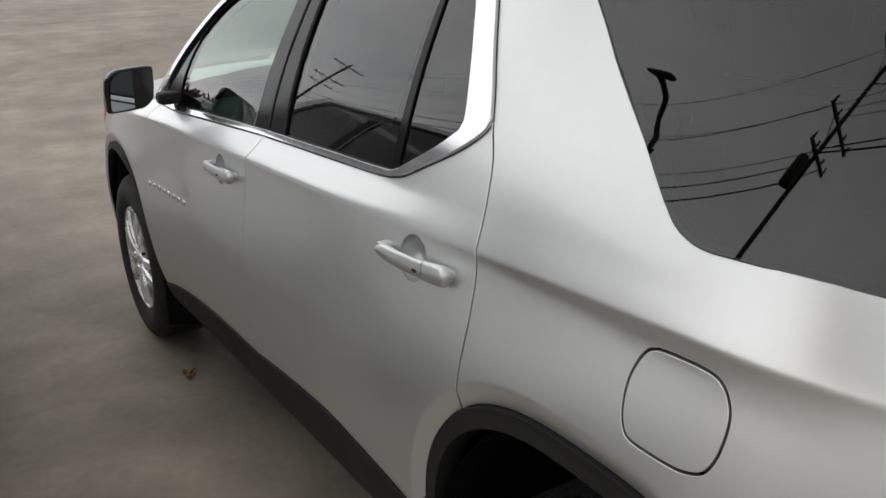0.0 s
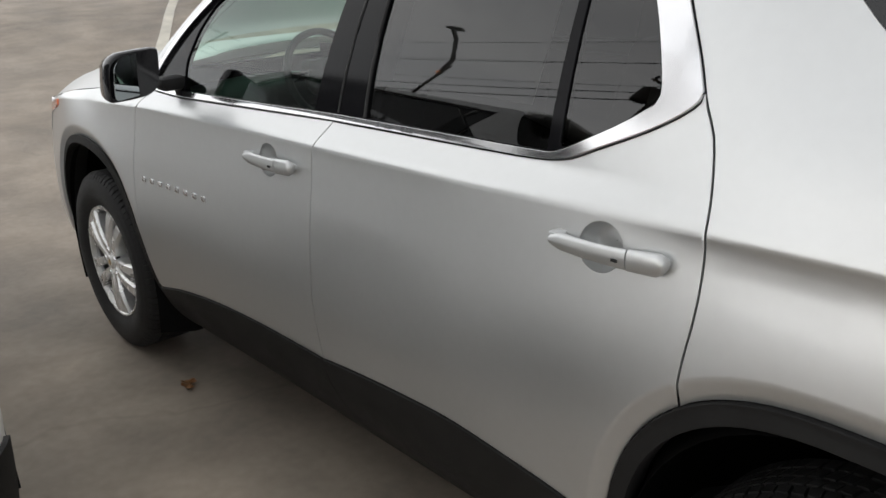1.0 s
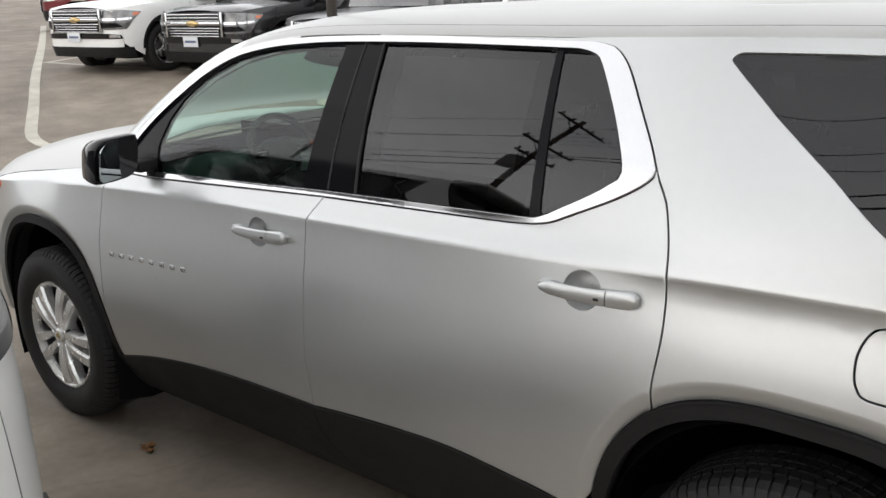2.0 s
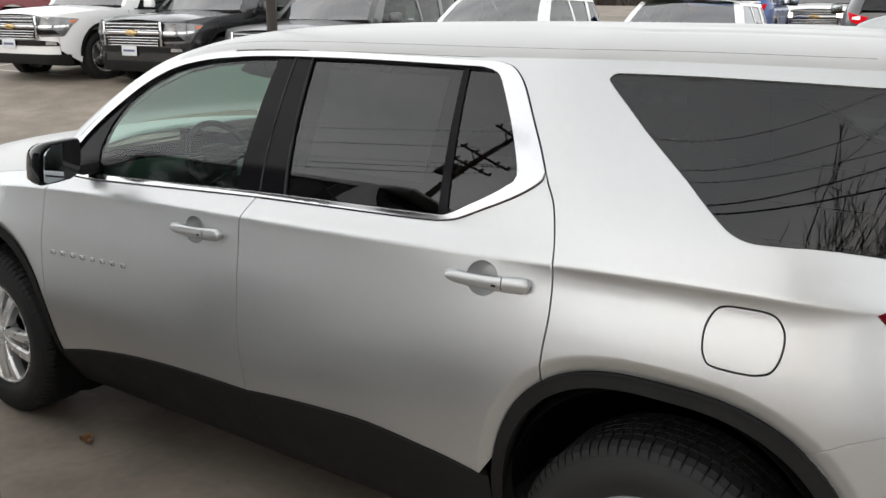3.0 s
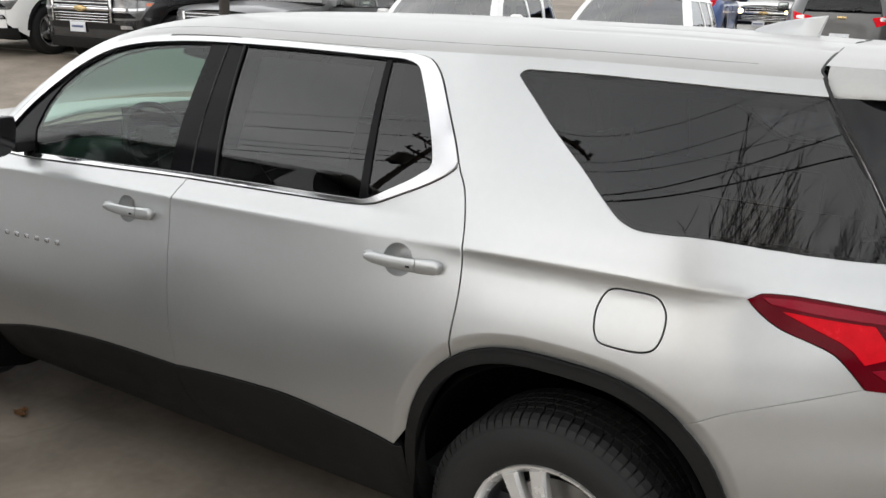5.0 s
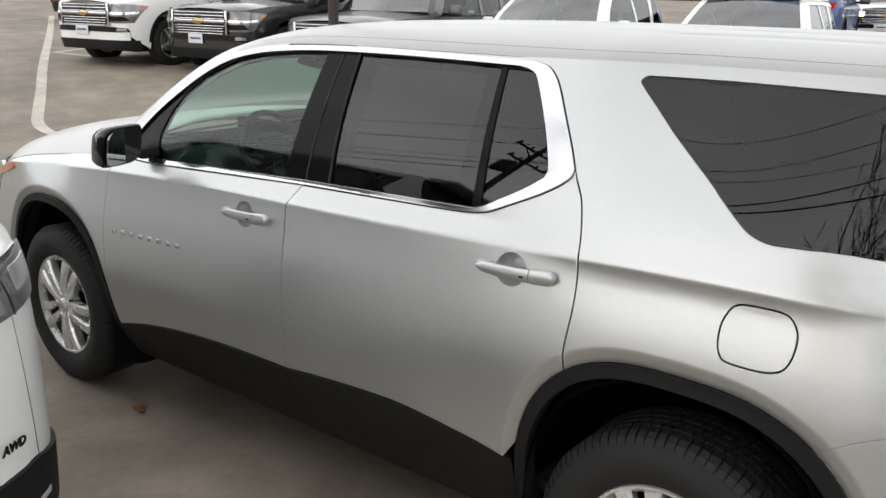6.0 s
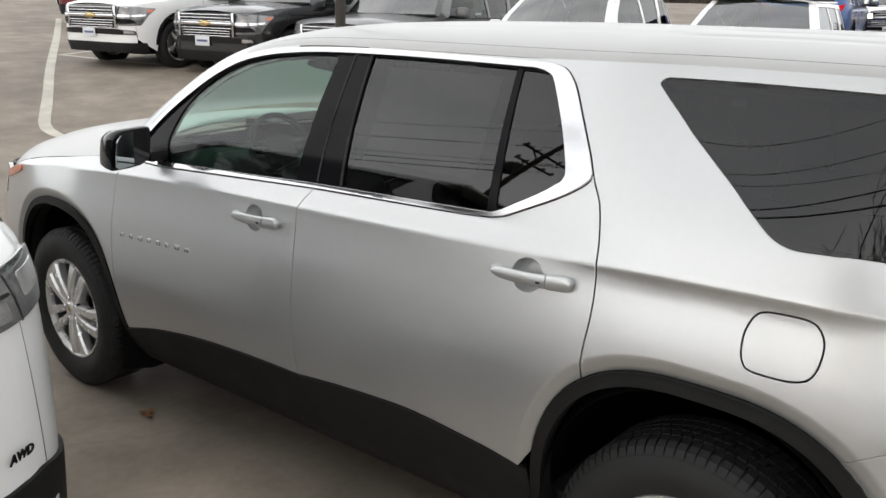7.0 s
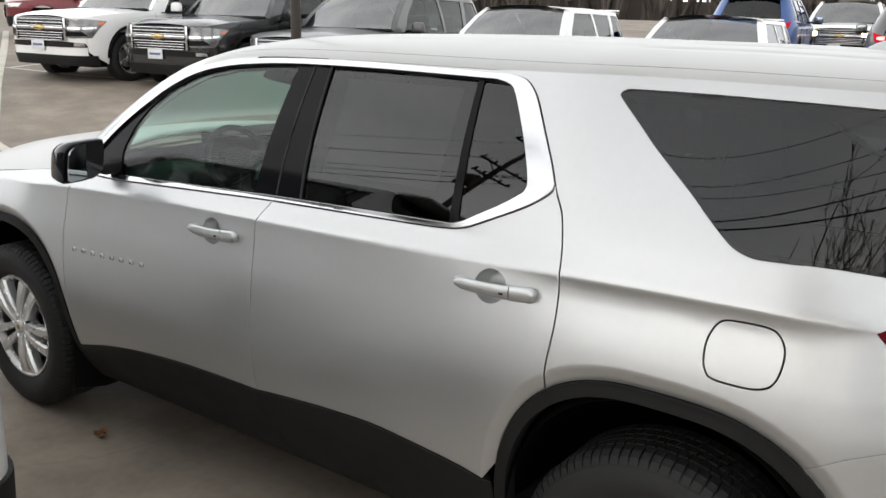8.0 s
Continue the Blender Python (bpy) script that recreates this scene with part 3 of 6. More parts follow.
panel("window_trim_front", fine(TOP_F[:-1]) + fine(top_f_in)[::-1], body, CHROME, suv, "polished chrome window trim", lift=0.008, gap=0.0012, step=0.02)
FRONT_PANE = rounded([(0.813, 1.208), (1.60, 1.246), (1.622, 1.664), (1.415, 1.657), (1.261, 1.641), (1.108, 1.607), (0.976, 1.544), (0.884, 1.467), (0.832, 1.395), (0.797, 1.300)], 0.015, 3)
REAR_PANE = [(1.826, 1.256), (2.15, 1.265), (2.424, 1.275), (2.383, 1.667), (2.0, 1.671), (1.782, 1.670)]
SMALL_PANE = rounded([(2.452, 1.280), (2.583, 1.344), (2.651, 1.396), (2.618, 1.487), (2.565, 1.580), (2.507, 1.660), (2.402, 1.666)], [0.02, 0.03, 0.03, 0.05, 0.05, 0.02, 0.005], 5)
frame_out = [(0.62, 1.204), (0.80, 1.206), (1.0, 1.214), (1.34, 1.231), (1.70, 1.249), (2.15, 1.264), (2.40, 1.272), (2.46, 1.279), (2.52, 1.309), (2.583, 1.343), (2.630, 1.374), (2.652, 1.402), (2.618, 1.487), (2.577, 1.560), (2.530, 1.632), (2.505, 1.655), (2.46, 1.666), (2.398, 1.668), (2.0, 1.672), (1.70, 1.670), (1.55, 1.666), (1.415, 1.658), (1.261, 1.642), (1.108, 1.609), (0.975, 1.548), (0.848, 1.460), (0.742, 1.375), (0.654, 1.290), (0.596, 1.225)]
shell_gap = [[tuple(p) for p in FRONT_PANE], REAR_PANE, [tuple(p) for p in SMALL_PANE]]
FRAME_F = [(0.62, 1.204), (0.80, 1.206), (1.0, 1.214), (1.34, 1.231), (1.708, 1.249), (1.712, 1.40), (1.702, 1.670), (1.55, 1.666), (1.415, 1.658), (1.261, 1.642), (1.108, 1.609), (0.975, 1.548), (0.848, 1.460), (0.742, 1.375), (0.654, 1.290), (0.596, 1.225)]
FRAME_R = [(1.708, 1.249), (2.15, 1.264), (2.40, 1.272), (2.46, 1.279), (2.52, 1.309), (2.583, 1.343), (2.630, 1.374), (2.652, 1.402), (2.618, 1.487), (2.577, 1.560), (2.530, 1.632), (2.505, 1.655), (2.46, 1.666), (2.398, 1.668), (2.0, 1.672), (1.702, 1.670), (1.712, 1.40)]

def pane(s, z):
    """The cargo glass: one smooth cubic sheet inside its opening."""
    x, _, z = body(s, z)
    u, v = x - 3.4, z - 1.5
    return x, 0.2004 + 0.1203 * u + 0.6238 * v + 0.5756 * u * u - 0.2557 * u * v + 0.1821 * v * v + 0.7037 * u ** 3 - 0.3977 * u * u * v, z


def float_glass(s, z):
    """The shine of the cargo glass: float glass bent far less than the metal round it."""
    x, _, z = body(s, z)
    u, v = x - 3.4, z - 1.5
    return x, 0.2 - 0.02 * u + 0.46 * v + 0.4 * (0.5756 * u * u - 0.2557 * u * v + 0.1821 * v * v + 0.7037 * u ** 3 - 0.3977 * u * u * v), z


def door_glass(s, z):
    """The shine of the door panes: one even cylinder."""
    x, _, z = body(s, z)
    u, v = x - 1.7, z - 1.45
    return x, 0.1763 - 0.0129 * u + 0.476 * v + 0.0028 * u * u - 0.0127 * u * v + 0.3761 * v * v, z


for side in (False, True):
    wide = 0.05 if side else 0.025
    panel("front_window_frame", FRAME_F, body, PILLAR, suv, "gloss black pillar and window frame", lift=-0.004, gap=-0.001, step=wide, holes=shell_gap[:1], flip=side)
    panel("rear_window_frame", FRAME_R, body, PILLAR, suv, "gloss black pillar and window frame", lift=-0.004, gap=-0.001, step=wide, holes=shell_gap[1:], flip=side)
    panel("front_window", shell_gap[0], body, GLASS, suv, "clear green-tinted side window", lift=-0.009, depth=0, gap=-0.004, step=wide, flip=side, sheen=door_glass)
    panel("rear_window", REAR_PANE, body, PRIVACY, suv, "dark privacy glass side window", lift=-0.009, depth=0, gap=-0.004, step=wide, flip=side, sheen=door_glass)
    panel("small_window", shell_gap[2], body, PRIVACY, suv, "dark privacy glass", lift=-0.009, depth=0, gap=-0.004, step=wide, flip=side, sheen=door_glass)
    panel("cargo_window", st(THIRD_SIDE), pane, CARGO, suv, "dark privacy glass cargo window", lift=-0.006, depth=0.012, gap=0.003, step=wide, flip=side, sheen=float_glass)
    panel("cargo_window_seal", st(THIRD_SIDE), body, SEAL, suv, "thin black window seal", lift=-0.006, depth=0.012, gap=-0.001, step=wide, holes=[shrink(st(THIRD_SIDE), 0.010)], flip=side)

# the door gap in the pillar and the channel in front of the rear pane
for name, x0, x1, r in (("pillar_seam", 1.709, 1.703, 0.0035), ("window_channel", 1.823, 1.780, 0.0045)):
    part(name, rod([Vector(body(x0 + (x1 - x0) * k / 8, 1.253 + 0.415 * k / 8)) + Vector((0, 0.0035, 0)) for k in range(9)], r, 6), SEAL, suv, "black rubber seal")

# the far flank, plain
FAR_SIDE = [(-0.66, 0.52), (-0.66, 0.93), (-0.5, 1.035), (-0.2, 1.10), (0.35, 1.166), (0.56, 1.225)] + TOP_F[-3::-1] + [(2.495, 1.700), (3.597, 1.699)] + GATE[1:] + [(4.02, 1.01), (4.02, 0.5), (3.64, 0.40)] + ring_of(*REAR_ARCH, 0, 180, 24) + [(2.64, 0.27), (0.5, 0.27)] + ring_of(*FRONT_ARCH, 0, 180, 24)
panel("far_side", st(FAR_SIDE), body, SILVER, suv, step=0.06, gap=0, holes=[[tuple(p) for p in frame_out], [tuple(p) for p in st(THIRD_SIDE)]], flip=True)
# a dark inner skin closes the gaps behind the near panels
INNER = [(-0.6, 0.60), (-0.60, 0.93), (-0.45, 1.03), (-0.2, 1.09), (0.35, 1.15), (0.58, 1.215)] + [(x + 0.02, z) for x, z in TOP_F[-3::-1]] + [(2.495, 1.69), (3.575, 1.69)] + GATE[2:] + [(4.02, 1.01), (4.02, 0.45), (3.66, 0.40)] + ring_of(REAR_ARCH[0], REAR_ARCH[1], 0.50, 0.60, 2.6, 0, 180, 30) + [(2.60, 0.30), (0.54, 0.30)] + ring_of(FRONT_ARCH[0], FRONT_ARCH[1], 0.50, 0.56, 2.5, 0, 180, 30)
panel("inner_skin", st(INNER), body, DARK, suv, lift=-0.055, depth=0, gap=0, step=0.05, holes=[shrink(frame_out, -0.006), shrink(st(THIRD_SIDE), 0.012)])

def raked(s, z):
    """The rear window leans further in towards its top than the pillars beside it."""
    x, y, z = body(s, z)
    return x - 0.30 * max(0.0, z - 1.27), y, z


# rear end: lamp, bumper, tailgate
MID = XR0 + LR * math.pi / 2
LAMP = st(fine(LAMP_TOP)[::-1] + [(3.975, 1.172), (4.042, 1.183), (4.081, 1.188), (4.106, 1.057), (4.071, 1.024), (4.024, 1.013), (3.944, 1.010), (3.881, 1.014)] + fine(LAMP_LOW)[::-1][:-1])
for side in (False, True):
    wide = 0.05 if side else 0.02
    panel("tail_lamp", LAMP, body, RED_DEEP, suv, "dark red wraparound tail lamp", lift=0.006, step=wide, gap=0.0005, flip=side)
    panel("tail_lamp_reflector", st([(3.625, 1.194), (3.807, 1.168), (3.831, 1.137), (3.849, 1.095), (3.802, 1.082), (3.776, 1.111), (3.748, 1.132)]), body, RED_LIT, suv, "bright red reflector", lift=0.0085, depth=0.006, step=wide, gap=0.002, flip=side)
    panel("tail_lamp_upper", st([(3.580, 1.223), (3.65, 1.221), (3.743, 1.208), (3.899, 1.174), (3.975, 1.165), (4.050, 1.174), (4.050, 1.155), (3.961, 1.145), (3.831, 1.170), (3.691, 1.192), (3.60, 1.208)]), body, RED, suv, "red lens band", lift=0.0085, depth=0.006, step=wide, gap=0.001, flip=side)
    panel("tail_lamp_lower", rounded(st([(3.817, 1.069), (3.877, 1.073), (4.005, 1.049), (4.052, 1.045), (4.048, 1.028), (3.961, 1.034), (3.848, 1.046)]), 0.006, 3), body, RED, suv, "red lens band", lift=0.0085, depth=0.006, step=wide, gap=0.001, flip=side)
    panel("tail_lamp_slash", st([(3.826, 1.160), (3.840, 1.158), (3.873, 1.109), (3.928, 1.072), (3.908, 1.075), (3.858, 1.108)]), body, RED_LIT, suv, "bright red lens bar", lift=0.0088, depth=0.006, step=wide, gap=0.001, flip=side)
    panel("tail_lamp_slash", st([(3.852, 1.157), (3.872, 1.152), (3.903, 1.112), (3.948, 1.070), (3.938, 1.070), (3.885, 1.110)]), body, RED, suv, "red lens bar", lift=0.0088, depth=0.006, step=wide, gap=0.001, flip=side)
    clear = panel("reversing_lamp", rounded(st([(3.887, 1.147), (3.974, 1.131), (4.040, 1.121), (4.042, 1.090), (4.007, 1.069), (3.978, 1.069), (3.946, 1.071), (3.914, 1.109)]), 0.005, 3), body, SMOKE, suv, "clear reversing lamp over a faceted bowl", lift=0.0088, depth=0.006, step=wide, gap=0.001, flip=side)
    for outline, shine in (([(3.891, 1.143), (3.939, 1.135), (3.948, 1.113), (3.920, 1.111)], CLEAR_LENS), ([(3.926, 1.105), (3.996, 1.104), (4.003, 1.076), (3.949, 1.075)], CHROME), ([(3.978, 1.127), (4.033, 1.118), (4.033, 1.098), (4.001, 1.106), (3.965, 1.108)], CLEAR_LENS), ([(4.008, 1.098), (4.038, 1.092), (4.012, 1.073)], CLEAR_LENS)):
        panel("lamp_facet", st(outline), body, shine, clear, "bright facet of the lamp bowl", lift=0.0105, depth=0.004, step=wide, gap=0.001, flip=side)
    bump = st(fine(SEAM)[::-1] + [(3.881, 1.014), (3.944, 1.010), (4.024, 1.013)]) + st([(4.015, 0.926), (4.025, 0.840), (4.033, 0.720), (4.021, 0.600), (3.991, 0.541), (3.881, 0.525), (3.731, 0.520), (3.621, 0.514)]) + ring_of(*REAR_ARCH, 14, 54.7, 18)
    panel("bumper_corner", bump, body, SILVER, suv, step=wide, gap=0.0002, flip=side, ridges=RIDGES)
    panel("bumper_lower", st([(3.621, 0.514), (3.731, 0.520), (3.881, 0.525), (3.991, 0.541), (4.021, 0.600), (4.033, 0.720)]) + [(MID, 0.74), (MID, 0.34)] + st([(3.931, 0.334), (3.62, 0.34)]), body, PLASTIC, suv, "black plastic lower bumper", lift=0.004, step=0.05, gap=0.001, flip=side)
    panel("tailgate", st([(3.899, 1.182), (3.892, 1.224), (3.860, 1.276)]) + st([(3.911, 1.267), (3.953, 1.268)]) + [(s_at(4.031, 1.285), 1.305), (MID, 1.33), (MID, 1.20)] + st([(4.081, 1.188), (4.042, 1.183), (3.975, 1.172)]), body, SILVER, suv, step=wide * 2, flip=side)
    panel("tailgate_lower", st([(4.024, 1.013), (4.071, 1.024), (4.106, 1.057), (4.081, 1.188)]) + [(MID, 1.20), (MID, 0.74)] + st([(4.033, 0.720), (4.025, 0.840), (4.015, 0.926)]), body, SILVER, suv, step=wide * 2, flip=side)
    panel("tailgate_pillar_glass", st([(3.628, 1.659), (3.718, 1.525), (3.798, 1.387), (3.860, 1.275), (3.911, 1.267), (3.953, 1.270), (3.859, 1.435), (3.769, 1.590), (3.795, 1.653)]), body, GLOSS, suv, "gloss black tailgate pillar", lift=-0.002, step=wide, gap=0.003, flip=side)
    panel("tailgate_window", st([(3.795, 1.653), (3.769, 1.590), (3.859, 1.435), (3.953, 1.270)]) + [(s_at(4.031, 1.287), 1.307), (MID, 1.33), (MID, 1.66)], raked, REAR_GLASS, suv, "dark rear window", lift=-0.004, depth=0.01, step=wide * 2, gap=0.002, flip=side)
    panel("rear_inner_skin", st([(3.631, 1.654), (3.861, 1.276), (3.901, 1.185), (3.731, 1.010), (3.50, 0.93), (3.62, 0.45)]) + [(MID, 0.45), (MID, 1.30)] + st([(3.981, 1.252), (3.871, 1.266)]), body, DARK, suv, lift=-0.07, depth=0, gap=0, step=0.04, flip=side)

# roof, laid over from one flank to the other
ROOF_Z = spline([(0.475, 1.50), (0.7, 1.62), (0.9, 1.700), (1.15, 1.742), (1.5, 1.768), (1.9, 1.780), (2.4, 1.786), (3.0, 1.785), (3.5, 1.774), (4.05, 1.740)])
CANT = spline([(0.475, 1.214), (0.562, 1.294), (0.678, 1.393), (0.815, 1.502), (0.96, 1.590), (1.1, 1.640), (1.25, 1.673), (1.4, 1.690), (1.6, 1.698), (1.9, 1.701), (2.4, 1.701), (3.0, 1.704), (3.56, 1.700), (3.9, 1.672)])


def roof(x, v):
    """The roof: v runs from 0 at the left gutter to 2 at the right one."""
    t = v if v <= 1 else 2 - v
    z0, zc = CANT(x) - 0.004, ROOF_Z(x)
    y0 = flank(min(x, 3.86), z0)
    b = [(1 - t) ** 3, 3 * t * (1 - t) ** 2, 3 * t * t * (1 - t), t ** 3]
    y = b[0] * y0 + b[1] * (y0 + 0.055) + b[2] * (y0 + 0.34) + b[3]
    z = b[0] * z0 + b[1] * (z0 + 0.052) + b[2] * (zc + 0.002) + b[3] * zc
    rib = sum(0.005 * math.exp(-(((y - c) / 0.022) ** 2)) for c in (0.62, 0.80, 1.0)) if x > 1.6 else 0
    y = y if v <= 1 else 2 - y
    return x, y, z - rib


def roof_back(v):
    """Where the roof ends and the tailgate begins."""
    t = v if v <= 1 else 2 - v
    return 3.597 - 0.018 * smooth(0.0, 0.15, t) + 0.010 * smooth(0.3, 1.0, t)


roof_rim = [(1.12 - 0.16 * math.sin(math.pi * v / 2), v) for v in (0, 0.25, 0.5, 0.75, 1, 1.25, 1.5, 1.75, 2)]
back_rim = [(roof_back(v), v) for v in (2, 1.9, 1.75, 1.6, 1.4, 1.2, 1, 0.8, 0.6, 0.4, 0.25, 0.15, 0.1, 0.05, 0)]
# dusty roof; its darker colour also holds down the sky's brightness on it
roof_panel = panel("roof", [(x, v) for x, v in back_rim[::-1]] + roof_rim[::-1], roof, DUSTY_DIMMED, suv, "silver roof with some dust, its colour dimmed against sky glare", step=0.05, gap=0.0)
# the rubber strips along the roof
for side in (0, 1):
    line = [Vector(roof(x, 0.17 if side == 0 else 1.83)) + Vector((0, 0, -0.0007)) for x in [1.20 + 0.08 * i for i in range(29)]]
    part("roof_strip", rod(line, 0.0014, 6), ALLOY_DARK, suv, "thin grey roof strip")


SP_Z = spline([(0.0, 1.768), (0.4, 1.767), (0.64, 1.752), (0.743, 1.744), (0.832, 1.735), (0.907, 1.727), (0.938, 1.723), (0.963, 1.719), (1.0, 1.714)])
SP_HALF, SP_LONG = 0.626, 0.318
CUT = 0.052


def spoiler_end(y):
    """Where the spoiler ends, at a distance across the car."""
    k = min(1.0, abs(y - 1) / (SP_HALF - CUT))
    return 3.604 + (SP_LONG - CUT * 0.7) * (1 - k ** 3.2) ** (1 / 3.2)


sp_rows, sp_lip = [], []
across = [-3, -2, -1] + list(range(65)) + [65, 66, 67]
for j in across:
    i0 = min(64, max(0, j))
    y = 1 - (SP_HALF - CUT - 0.0004) * math.copysign(abs(math.cos(math.pi * i0 / 64)) ** 0.75, math.cos(math.pi * i0 / 64))
    x0, x1 = 3.588, spoiler_end(y)
    if j != i0:
        k = min(abs(j), abs(j - 64))
        x1 += (3.598 - x1) * k / 3
    line = []
    for i in range(17):
        u = (i / 16) ** 0.75
        x = x0 + (x1 - x0) * u
        rho = (abs((y - 1) / SP_HALF) ** 3.2 + max(0, (x - 3.604) / SP_LONG) ** 3.2) ** (1 / 3.2)
        line.append((x, y, SP_Z(min(1, rho)) - 0.010 * max(0, (x - 3.604) / SP_LONG) ** 2))
    inward = Vector((min(0, 3.64 - x1), 1 - y, 0)).normalized()
    low = line[-1][2]
    deep = 0.042 - 0.016 * (x1 - 3.604) / SP_LONG
    deep += low - 1.696 + 0.010 * max(0, (x1 - 3.604) / SP_LONG) ** 2
    for k, d in ((0.04, 0.03), (0.25, 0.21), (0.50, 0.44), (0.75, 0.70), (0.92, 0.90), (0.93, 1.0)):
        p = Vector((x1, y, low)) - inward * CUT * 0.8 * k
        line.append((p.x, p.y, low - deep * d))
    sp_rows.append(line)
    sp_lip.append(line[-1])
# same dimmed silver as the roof, to keep its top from glaring
part("spoiler", loft(sp_rows, ends=False, loop=False, sharp=60), DUSTY_DIMMED, suv, "silver roof spoiler over the rear window")
under = [[(p[0] + (3.80 - p[0]) * k if p[0] > 3.80 else p[0], p[1] + (1 - p[1]) * 0.12 * k, p[2] + 0.004) for k in (0, 0.5, 1)] for p in sp_lip]
part("spoiler_underside", loft(under, ends=False, loop=False), GLOSS, suv, "black spoiler underside")
fair = [(3.755, 0.535, 1.600), (3.79, 0.57, 1.612), (3.815, 0.62, 1.626), (3.835, 0.70, 1.638), (3.85, 0.85, 1.646)]
fair += [(x, 2 - y, z) for x, y, z in fair[::-1]]
part("spoiler_fairing", rod(curved(fair, 0.04), 0.015, 8), PLASTIC, suv, "black fairing under the spoiler")

part("window_edge", rod(curved([Vector(body(s_at(x, z), z)) + Vector((0.002, -0.001, 0)) for x, z in ((3.771, 1.592), (3.816, 1.512), (3.859, 1.435), (3.905, 1.348), (3.950, 1.272))], 0.02), 0.0035, 6), GREY, suv, "grey edge of the rear window")
# dark seals along the tailgate's edge
part("tailgate_seal", rod([Vector(body(s_at(x, z), z)) + Vector((-0.0015, 0.003, 0)) for x, z in fine(GATE, 0.02)], 0.0058, 8), SEAL, suv, "black tailgate gap seal")
part("roof_seal", rod([Vector(roof(roof_back(v) + 0.005, v)) + Vector((0, 0, -0.003)) for v in [0.02 * i for i in range(101)]], 0.0042, 6), SEAL, suv, "black tailgate gap seal")

# aerial fin
fin = []
for i in range(15):
    t = i / 14
    x, h = 3.270 + 0.195 * t, 0.070 * (t ** 0.55)
    w = 0.036 * (0.35 + 0.65 * math.sin(math.pi * min(1, 0.25 + t * 0.6)))
    z = ROOF_Z(x) - 0.008
    x_top = x + 0.018 * t * t
    fin.append([(x, 1 - w, z), (x + 0.3 * (x_top - x), 1 - w * 0.72, z + h * 0.35), (x_top, 1 - 0.008 - 0.004 * t, z + h * 0.93), (x_top, 1, z + h), (x_top, 1 + 0.008 + 0.004 * t, z + h * 0.93), (x + 0.3 * (x_top - x), 1 + w * 0.72, z + h * 0.35), (x, 1 + w, z)])
part("aerial_fin", loft(fin, sharp=50), SILVER, suv, "silver shark fin aerial")

# windscreen pillars, windscreen and bonnet
A_OUT = [(1.40, 1.690), (1.25, 1.673), (1.10, 1.640), (0.96, 1.586), (0.815, 1.498), (0.678, 1.389), (0.562, 1.290), (0.475, 1.21)]


A_X = spline([(i / 7, p[0]) for i, p in enumerate(A_OUT)])
A_Z = spline([(i / 7, p[1]) for i, p in enumerate(A_OUT)])
rows = []
for i in range(33):
    u = i / 32
    x, z = A_X(u), A_Z(u)
    trim = [k for k in fine(TOP_F[:-1], 0.01) if abs(k[0] - x) < 0.02]
    z_in = trim[0][1] if trim else z - 0.012
    row = [(x, flank(x, z_in + (z - z_in) * w), z_in + (z - z_in) * w) for w in (0, 0.35, 0.7)]
    row += [tuple(Vector(roof(x, v)) - Vector((0.03 * (v / 0.3) ** 2 * u, 0, 0.002))) for v in (0, 0.04, 0.08, 0.13, 0.18, 0.24, 0.30)]
    rows.append(row)
a_pillar = loft(rows, ends=False, loop=False, sharp=80)
part("windscreen_pillar", a_pillar, SILVER, suv)
far_rows = [[(x, 2 - y, z) for x, y, z in r] for r in rows]
part("far_windscreen_pillar", loft(far_rows, ends=False, loop=False, sharp=80), SILVER, suv)
screen = []
for r, q in zip(rows, far_rows):
    a, b = Vector(r[-1]), Vector(q[-1])
    line = []
    for i in range(17):
        t = i / 16
        p = a.lerp(b, t)
        bow = 1 - (2 * t - 1) ** 2
        p.x -= 0.24 * bow
        p.z += 0.012 * bow
        line.append(p)
    screen.append(line)
part("windscreen", loft(screen, ends=False, loop=False, sharp=80), GLASS, suv, "clear green-tinted windscreen")
EDGE_Z = spline(FENDER_TOP)
CROWN = spline([(-0.95, 0.965), (-0.85, 1.065), (-0.70, 1.135), (-0.45, 1.196), (-0.1, 1.243), (0.2, 1.268), (0.56, 1.284)])
hood = []
for i in range(30):
    t = i / 29
    x = 0.56 - 1.16 * t
    z0 = EDGE_Z(x)
    y0 = flank(x, z0)
    line = []
    for j in range(33):
        k = abs(j / 16 - 1)
        y = 1 - (1 - y0) * (1 if j < 16 else -1) * k
        xx = x - (0.34 * t ** 1.5 + 0.16 * (1 - t)) * (1 - k ** 2.2)
        z = z0 + (CROWN(xx) - z0) * (1 - k ** 3.2) - 0.005 * math.exp(-(((k - 0.70) / 0.06) ** 2))
        line.append((xx, y, z))
    hood.append(line)
# the bonnet's silver is darkened in its colour to tone down the light
part("bonnet", loft(hood, ends=False, loop=False, sharp=80), DUSTY_DIMMED, suv, "silver bonnet, its colour dimmed against sky glare")
part("cowl", loft([[(0.60 - 0.20 * (1 - (j / 12 - 1) ** 2), 0.17 + 0.0692 * j, 1.235) for j in range(25)], [(0.44 - 0.20 * (1 - (j / 12 - 1) ** 2), 0.17 + 0.0692 * j, 1.215) for j in range(25)]], ends=False, loop=False), PLASTIC, suv, "black plastic scuttle")

